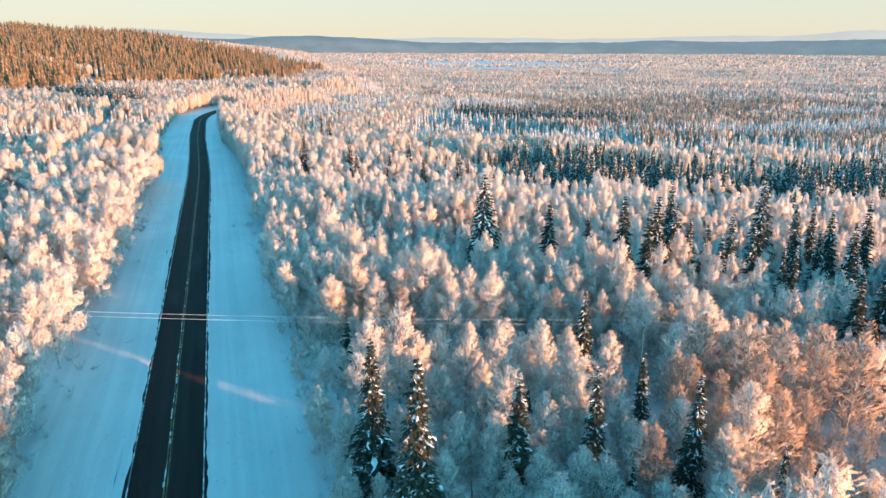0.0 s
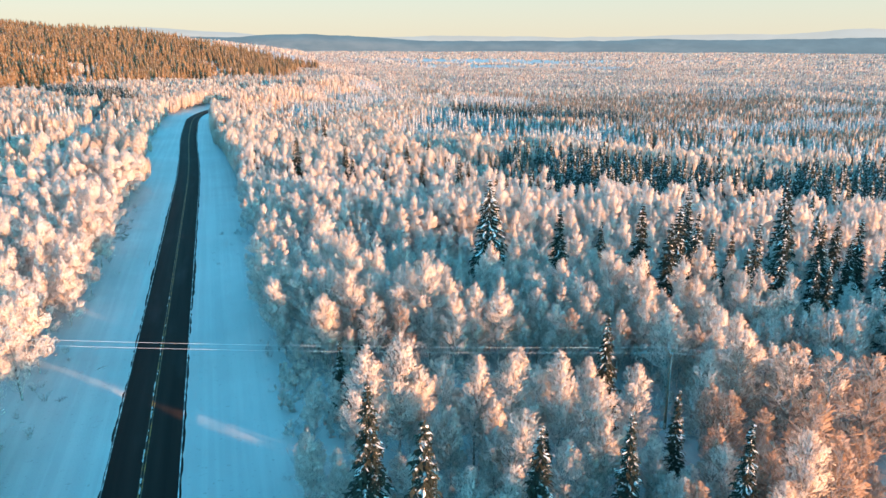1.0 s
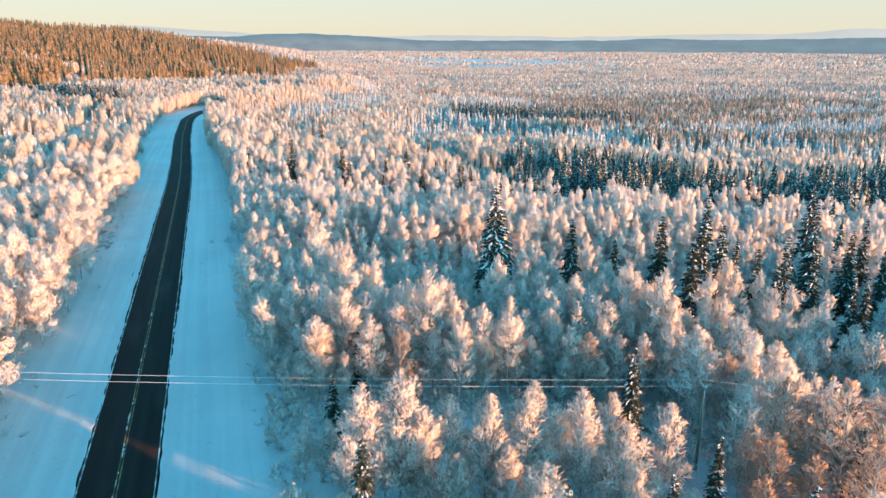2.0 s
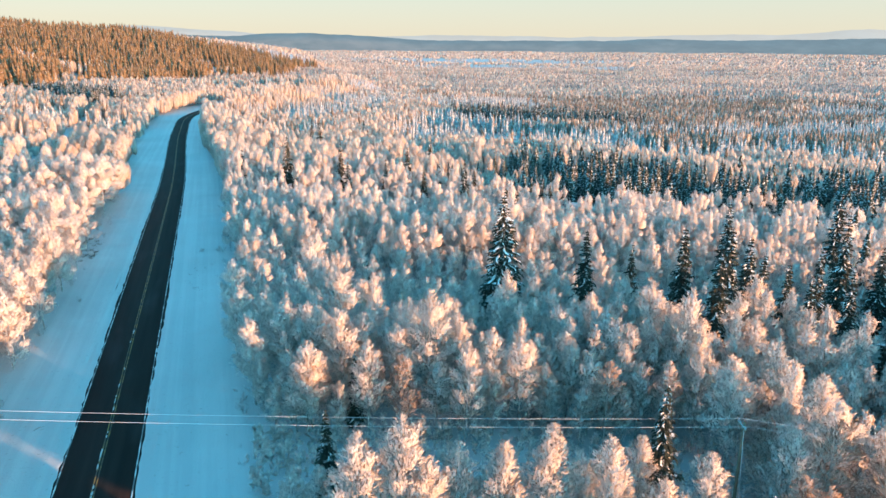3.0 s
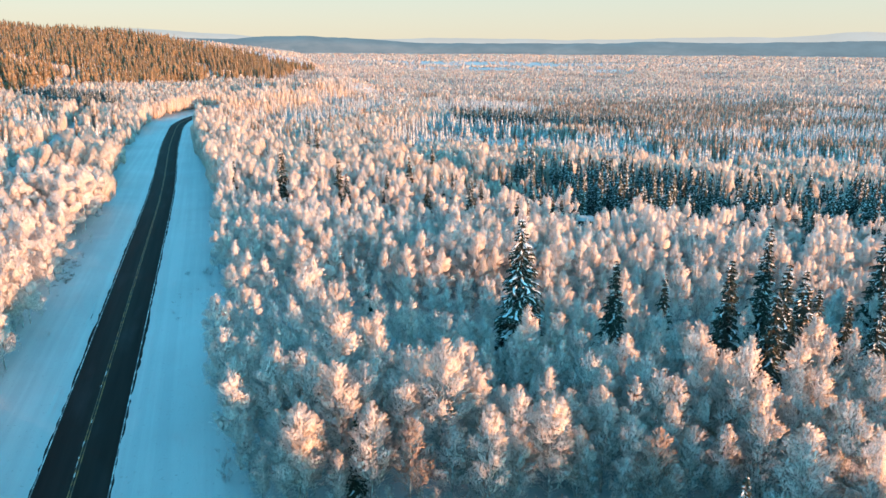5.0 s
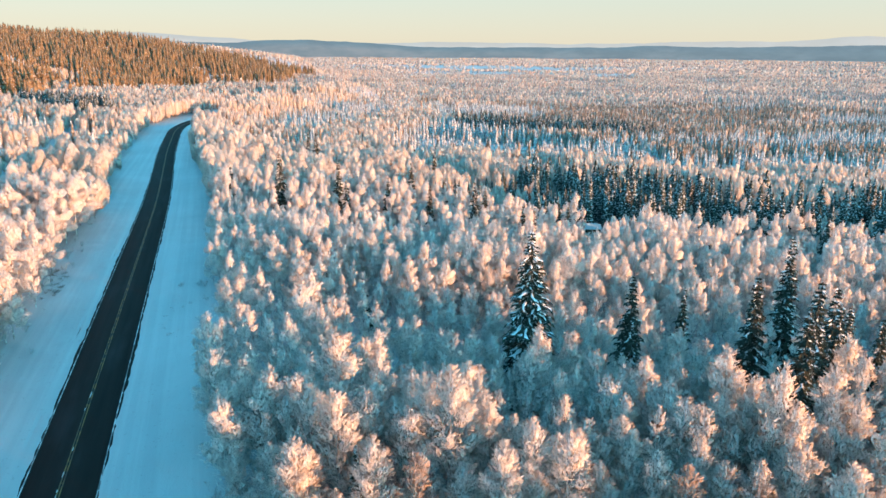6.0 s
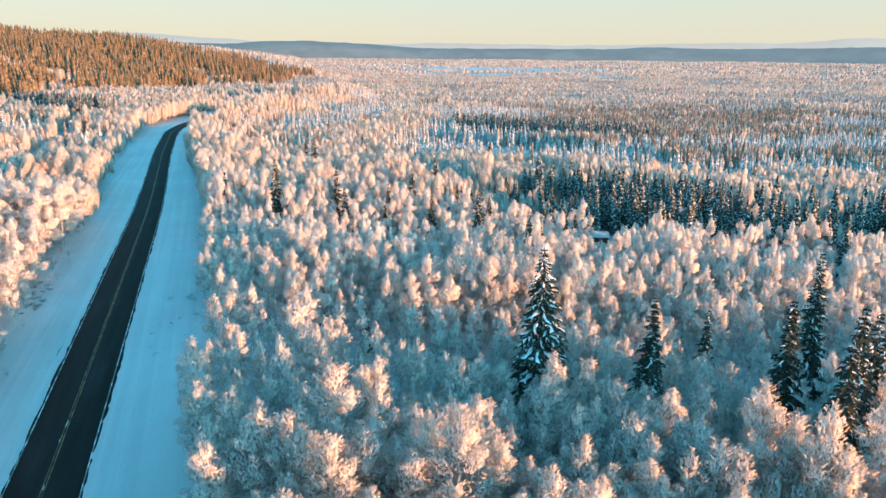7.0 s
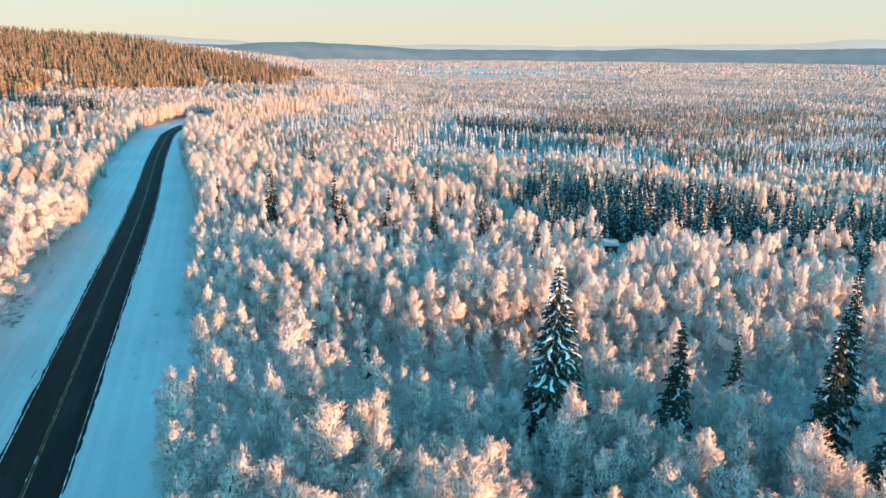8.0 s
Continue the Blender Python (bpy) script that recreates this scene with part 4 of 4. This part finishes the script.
row_of_spruce = rows_of(x[is_spruce], y[is_spruce], rng, 5, rng.uniform(0.55, 1.0, is_spruce.sum()) * (0.74 + 0.40 * step(108, 130, x[is_spruce])))
row_of_spruce = row_of_spruce[field(row_of_spruce[:, 0], row_of_spruce[:, 1], 11, 57) > 0.36]
close = np.hypot(row_of_spruce[:, 0] - EYE[0], row_of_spruce[:, 1] - EYE[1]) < 265
SPRUCE_MID = [far_spruce(350 + i, 14.0, 11, 6, 0.145, 0.0) for i in range(5)]
scatter("spruce_wood", "dark spruce stand with snowy boughs behind birches", "spruce wood", SPRUCE_MID, [SPRAY, CAP], row_of_spruce[close])
rows = row_of_spruce[~close]
scatter("spruce_wood", "dark spruce stand with snow on the boughs", "spruce wood", SPRUCE_FAR, [SPRAY, CAP], rows)

BIRCH_DISTANT = [far_birch(360 + i, 13.0, 1, (4, 2), 0.125) for i in range(5)]
SPRUCE_DISTANT = [far_spruce(380 + i, 14.0, 5, 3, 0.15, 0.0) for i in range(5)]
x, y, is_spruce, rng = plant(3, 3.1, 330, 900, -24, 54)
rows = rows_of(x[~is_spruce], y[~is_spruce], rng, 5, birch_size(x, y, rng)[~is_spruce] , (1.0, 1.45))
scatter("birch_wood", "far frosted birch wood in the valley", "birch wood", BIRCH_DISTANT, [FROST, TWIG, FROST_FAR], rows)
low, stand_in = belts(x, y) < 0.5, (capsule(x, y, (212, 528), (272, 478)) < 30) | (capsule(x, y, (-94, 600), (-50, 535)) < 18)
for pick, lo, hi, coat, label in ((stand_in, 0.9, 1.25, SPRAY, "far stands of dark spruce among pale birches"), (low & ~stand_in, 0.5, 0.95, SNOWY_SPRAY, "snow-laden spruces in the hollows of the wood"),
                                  (~low & ~stand_in, 0.65, 1.1, RIMED_SUN_BROWN, "rimed spruces among far birches, sun-brown put into their colour")):
    pick = pick & is_spruce
    rows = rows_of(x[pick], y[pick], rng, 5, rng.uniform(lo, hi, pick.sum()), (0.9, 1.2))
    scatter("spruce_wood", label, "spruce wood", SPRUCE_DISTANT, [coat, CAP], rows)

# the hill's own wood
x, y, _, rng = plant(6, 6.0, 560, 1680, -20, 10, True)
rise = up_hill(x, y)
pick = (rise > -6 + 34 * (field(x, y, 45, 47) - 0.5)) & (field(x, y, 34, 48) + 0.25 * rng.random(len(x)) < 0.86) & (y < 1300 + 120 * field(x, y, 50, 49))
rows = rows_of(x[pick], y[pick], rng, 5, rng.uniform(0.9, 1.7, pick.sum()), (0.9, 1.25))
SPRUCE_HILL = [far_spruce(390 + i, 14.0, 5, 3, 0.17, 0.0) for i in range(5)]
scatter("spruce_wood", "dense spruce wood on the hillside, low sun's brown in its colour", "spruce wood", SPRUCE_HILL, [RIMED_SUN_TINT, CAP], rows)

BIRCH_LAST = [far_birch(400 + i, 13.0, 1, (3, 1 + i % 2), 0.13) for i in range(4)]
SPRUCE_LAST = [far_spruce(420 + i, 14.0, 2, 2, 0.16, 0.0) for i in range(4)]
for seed, gap, d0, d1, swell in ((4, 6.2, 900, 2300, (1.5, 2.3)), (5, 15.0, 2300, 4700, (4.0, 6.5))):
    x, y, is_spruce, rng = plant(seed, gap, d0, d1, -8, 52)
    rows = rows_of(x[~is_spruce], y[~is_spruce], rng, 4, (0.36 + 0.42 * belts(x, y)[~is_spruce]) * rng.uniform(0.8, 1.2, (~is_spruce).sum()), swell)
    scatter("birch_wood", "distant frosted woods across the valley", "birch wood", BIRCH_LAST, [FROST, TWIG, FROST_FAR], rows)
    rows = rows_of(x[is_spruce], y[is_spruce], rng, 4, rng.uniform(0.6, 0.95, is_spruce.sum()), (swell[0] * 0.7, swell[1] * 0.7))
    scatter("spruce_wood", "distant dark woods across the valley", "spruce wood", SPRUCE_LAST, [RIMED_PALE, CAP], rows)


# ---- the power line ----
ACROSS = np.array([-LINE[1], LINE[0]]) * -1.0
NEXT = np.array([0.86, -0.51])


def power_pole(x, y, top, along, label):
    """A wooden pole with a rimed crossarm, two braces, insulators and a guy wire."""
    foot = float(land(x, y)) - 0.4
    pole = tagged(new("utility_pole"), label, "utility pole", "power line poles")
    pole.matrix_basis = Matrix.Translation((x, y, foot)) @ Matrix.Rotation(math.atan2(along[1], along[0]), 4, "Z")
    h = top - foot
    v, f = tube([[0, 0, 0], [0.02, 0, h * 0.5], [0, 0, h]], [0.17, 0.145, 0.115], 10)
    part("shaft", mesh_np("shaft", v, f, [POLE_WOOD]), None, pole, "weathered brown wooden shaft")
    bm = bmesh.new()
    box(bm, 0.12, 0.23, -0.85, 0.85, h - 0.42, h - 0.28, 0.015)
    arm = part("crossarm", bm, POLE_WOOD, pole, "wooden crossarm white with rime")
    bm = bmesh.new()
    box(bm, 0.10, 0.25, -0.87, 0.87, h - 0.28, h - 0.21, 0.03)
    part("rime", bm, SNOW, arm, "thick white rime")
    for side in (-1, 1):
        v, f = tube([[0.20, side * 0.5, h - 0.42], [0.15, 0, h - 0.95]], [0.025, 0.025], 5)
        part("brace", mesh_np("brace", v, f, [POLE_WOOD]), None, pole)
        v, f = tube([[0.175, side * 0.75, h - 0.22], [0.175, side * 0.75, h - 0.12], [0.175, side * 0.75, h - 0.06], [0.175, side * 0.75, h + 0.02]], [0.03, 0.075, 0.055, 0.06], 8)
        part("insulator", mesh_np("insulator", v, f, [CERAMIC]), None, pole, "rimed ceramic insulator")
    v, f = tube([[0, 0.05, h - 0.6], [1.0, 3.2, 0.3]], [0.022, 0.022], 4)
    part("guy_wire", mesh_np("guy_wire", v, f, [WIRE]), None, pole)
    return pole


def wire(p, q, sag):
    """A rimed wire that hangs between two points."""
    t = np.linspace(0, 1, 41)[:, None]
    path = np.array(p) + (np.array(q) - np.array(p)) * t
    path[:, 2] -= 4 * sag * (t * (1 - t))[:, 0]
    v, f = tube(path, np.full(41, 0.015), 5)
    tagged(new("overhead_wire", mesh_np("overhead_wire", v, f, [WIRE])), "overhead power wire coated white with hoarfrost", "wire", "power line wires")


WEST = np.array([POLE[0], POLE[1]]) + LINE * 101.5
EAST = np.array([POLE[0], POLE[1]]) + NEXT * 70.0
power_pole(POLE[0], POLE[1], 9.25, LINE, "brown wooden utility pole with rimed crossarm among birches")
power_pole(float(WEST[0]), float(WEST[1]), 12.2, LINE, "wooden utility pole behind the roadside birches")
power_pole(float(EAST[0]), float(EAST[1]), 9.0, -NEXT, "wooden utility pole among spruces")
for side in (-0.75, 0.75):
    o, e = ACROSS * side, np.array([-NEXT[1], NEXT[0]]) * side * 1.0
    a = (POLE[0] + o[0], POLE[1] + o[1], 9.25)
    wire(a, (WEST[0] + o[0], WEST[1] + o[1], 12.2), 0.75)
    wire(a, (EAST[0] + e[0], EAST[1] + e[1], 9.0), 0.7)


# ---- the cabin in its clearing ----
def cabin(x, y, turn, wide, deep, wall, rise, label, logs=True):
    house = tagged(new("cabin"), label, "cabin")
    house.matrix_basis = Matrix.Translation((x, y, float(land(x, y)) - 0.1)) @ Matrix.Rotation(radians(turn), 4, "Z")
    w, d = wide / 2, deep / 2
    for name, x0, x1, y0, y1 in (("wall", -w, w, -d, -d + 0.16), ("wall", -w, w, d - 0.16, d), ("wall", -w, -w + 0.16, -d + 0.16, d - 0.16), ("wall", w - 0.16, w, -d + 0.16, d - 0.16)):
        bm = bmesh.new()
        rows = max(3, int(wall / 0.28))
        for i in range(rows):
            box(bm, x0, x1, y0, y1, i * wall / rows, (i + 1) * wall / rows - 0.012, 0.02)
        part(name, bm, CABIN_WOOD, house, "dark board wall")
    for side in (-1, 1):
        bm = bmesh.new()
        q = [(-w - 0.4, side * (d + 0.4), wall - 0.15), (w + 0.4, side * (d + 0.4), wall - 0.15), (w + 0.4, 0, wall + rise), (-w - 0.4, 0, wall + rise)]
        low = [bm.verts.new(p) for p in q]
        high = [bm.verts.new((p[0], p[1], p[2] + 0.10)) for p in q]
        bm.faces.new(low)
        bm.faces.new(high)
        for i in range(4):
            bm.faces.new((low[i], low[(i + 1) % 4], high[(i + 1) % 4], high[i]))
        bmesh.ops.recalc_face_normals(bm, faces=bm.faces)
        roof = part("roof", bm, CABIN_WOOD, house, "board roof under deep snow")
        bm = bmesh.new()
        bmesh.ops.create_grid(bm, x_segments=10, y_segments=6, size=0.5)
        for v in bm.verts:
            u, t = v.co.x + 0.5, v.co.y + 0.5
            edge = min(1, 8 * min(u, 1 - u, t + 0.12, 1.15 - t))
            v.co = ((-w - 0.45) + u * (wide + 0.9), side * (d + 0.45) * (1 - t), wall - 0.05 + (rise + 0.16) * t + 0.10 + 0.24 * max(0, edge) + 0.03 * math.sin(9 * u + 5 * t))
        bmesh.ops.recalc_face_normals(bm, faces=bm.faces)
        part("snow_cover", bm, SNOW, roof, "deep smooth roof snow")
        tri = bmesh.new()
        s = side * (w - 0.05)
        pts = [tri.verts.new(p) for p in ((s, -d, wall - 0.02), (s, d, wall - 0.02), (s, 0, wall + rise - 0.04), (s - side * 0.1, -d, wall - 0.02), (s - side * 0.1, d, wall - 0.02), (s - side * 0.1, 0, wall + rise - 0.04))]
        for idx in ((0, 1, 2), (3, 5, 4), (0, 3, 4, 1), (1, 4, 5, 2), (2, 5, 3, 0)):
            tri.faces.new([pts[i] for i in idx])
        bmesh.ops.recalc_face_normals(tri, faces=tri.faces)
        part("gable", tri, CABIN_WOOD, house)
    bm = bmesh.new()
    box(bm, -0.2, 0.7, -d - 0.03, -d + 0.02, 0.1, 2.0, 0.01)
    part("door", bm, POLE_WOOD, house, "plain wooden door")
    for cx in (-w + 0.9,):
        bm = bmesh.new()
        box(bm, cx - 0.4, cx + 0.4, -d - 0.04, -d + 0.02, 0.95, 1.75, 0.01)
        pane = part("window", bm, POLE_WOOD, house, "small window in a wooden frame")
        bm = bmesh.new()
        box(bm, cx - 0.33, cx + 0.33, -d - 0.05, -d - 0.042, 1.02, 1.68)
        part("pane", bm, GLASS, pane, "dark glass")


cabin(111.5, 214.0, -20, 4.2, 3.6, 2.3, 1.0, "small dark board cabin with deep snow on its roof")
cabin(120.0, 211.5, -8, 7.4, 3.2, 1.9, 0.7, "long low dark shed with a snow-covered roof")


# ---- small things on the verges ----
def shrub_mesh(seed, height, stems, sprout, thick=0.012):
    rng = np.random.default_rng(seed)
    pieces = []
    for i in range(stems):
        a, lean = rng.uniform(0, 6.28), rng.uniform(0.1, 0.6)
        out = np.array([math.cos(a), math.sin(a), 0])
        base = out * rng.uniform(0, 0.25) - np.array([0, 0, 0.1])
        h = height * rng.uniform(0.55, 1.1)
        p = [base, base + np.array([0, 0, h * 0.5]) + out * h * lean * 0.3, base + np.array([0, 0, h]) + out * h * lean]
        pieces.append(tube(p, [thick, thick * 0.8, thick * 0.3], 3, False))
        for _ in range(sprout):
            t = rng.uniform(0.35, 1)
            o = p[0] * (1 - t) + p[2] * t
            b = rng.uniform(0, 6.28)
            q = o + np.array([math.cos(b), math.sin(b), rng.uniform(0.3, 1.0)]) * h * rng.uniform(0.12, 0.28)
            pieces.append(tube([o, (o + q) / 2, q], [thick * 0.6, thick * 0.5, thick * 0.2], 3, False))
    return joined(pieces)


bushes = []
for i, (h, n, k, mat, text) in enumerate(((0.9, 9, 4, TWIG, "low leafless shrub with frosted twigs in snow"), (0.6, 12, 3, SPRUCE_BARK, "dark dry stalks poking through the snow"),
                                          (1.5, 10, 6, TWIG, "waist-high frosted willow shrub in snow"))):
    v, f = shrub_mesh(500 + i, h, n, k, 0.014 + 0.008 * (i == 2))
    bushes.append(tagged(new("shrub", mesh_np("shrub", v, f, [mat])), text, "shrub", "verge shrubs"))
used.clear()
rng = np.random.default_rng(77)
for k in range(46):
    px, py = rng.uniform(7.2, 15.0), rng.uniform(150, 178)
    if (px - 11.2) ** 2 / 16 + (py - 164) ** 2 / 196 < 1.1:
        stand(bushes[1 if rng.random() < 0.6 else 0], float(px), float(py), float(rng.uniform(0.5, 1.0)))
for k in range(34):
    px, py = rng.uniform(-14.6, -11.2), rng.uniform(184, 204)
    stand(bushes[1], float(px), float(py), float(rng.uniform(0.9, 1.9)))
for px, py, b, sc in ((-10.0, 158.4, 2, 0.8), (-11.1, 106.1, 1, 1.3), (-10.6, 106.6, 1, 1.0), (14.6, 196, 1, 1.6), (14.0, 196.6, 1, 1.3), (9.7, 184.6, 2, 0.9), (9.2, 185.0, 1, 1.0), (12.5, 184.5, 2, 1.0), (13.6, 184.0, 2, 1.1)):
    stand(bushes[b], px, py, sc)
for k in range(150):
    side = rng.random() < 0.55
    py = float(rng.uniform(62, 250))
    px = float(rng.uniform(13.4, 17.5) if side else rng.uniform(-16.2, -11.8))
    stand(bushes[2 if rng.random() < 0.6 else 0], px, py, float(rng.uniform(0.6, 1.3)))
v, f = joined([tube([[-7.9, 114.2, 0.25], [-7.4, 114.6, 0.38], [-6.7, 115.0, 0.30]], [0.03, 0.025, 0.01], 4), tube([[-7.4, 114.6, 0.38], [-7.0, 114.3, 0.6]], [0.015, 0.006], 3)])
tagged(new("fallen_branch", mesh_np("fallen_branch", v, f, [SPRUCE_BARK])), "broken bare branch lying on the snow", "branch")
v, f = joined([tube([[16.4, 133.2, 0.2], [17.2, 134.4, 0.9], [18.6, 135.4, 1.1], [19.8, 135.9, 0.7]], [0.06, 0.05, 0.035, 0.012], 5), tube([[18.0, 135.0, 1.0], [18.6, 134.4, 1.4]], [0.025, 0.008], 3)])
tagged(new("leaning_branch", mesh_np("leaning_branch", v, f, [TWIG])), "snow-white bent branch leaning out of the wood", "branch")
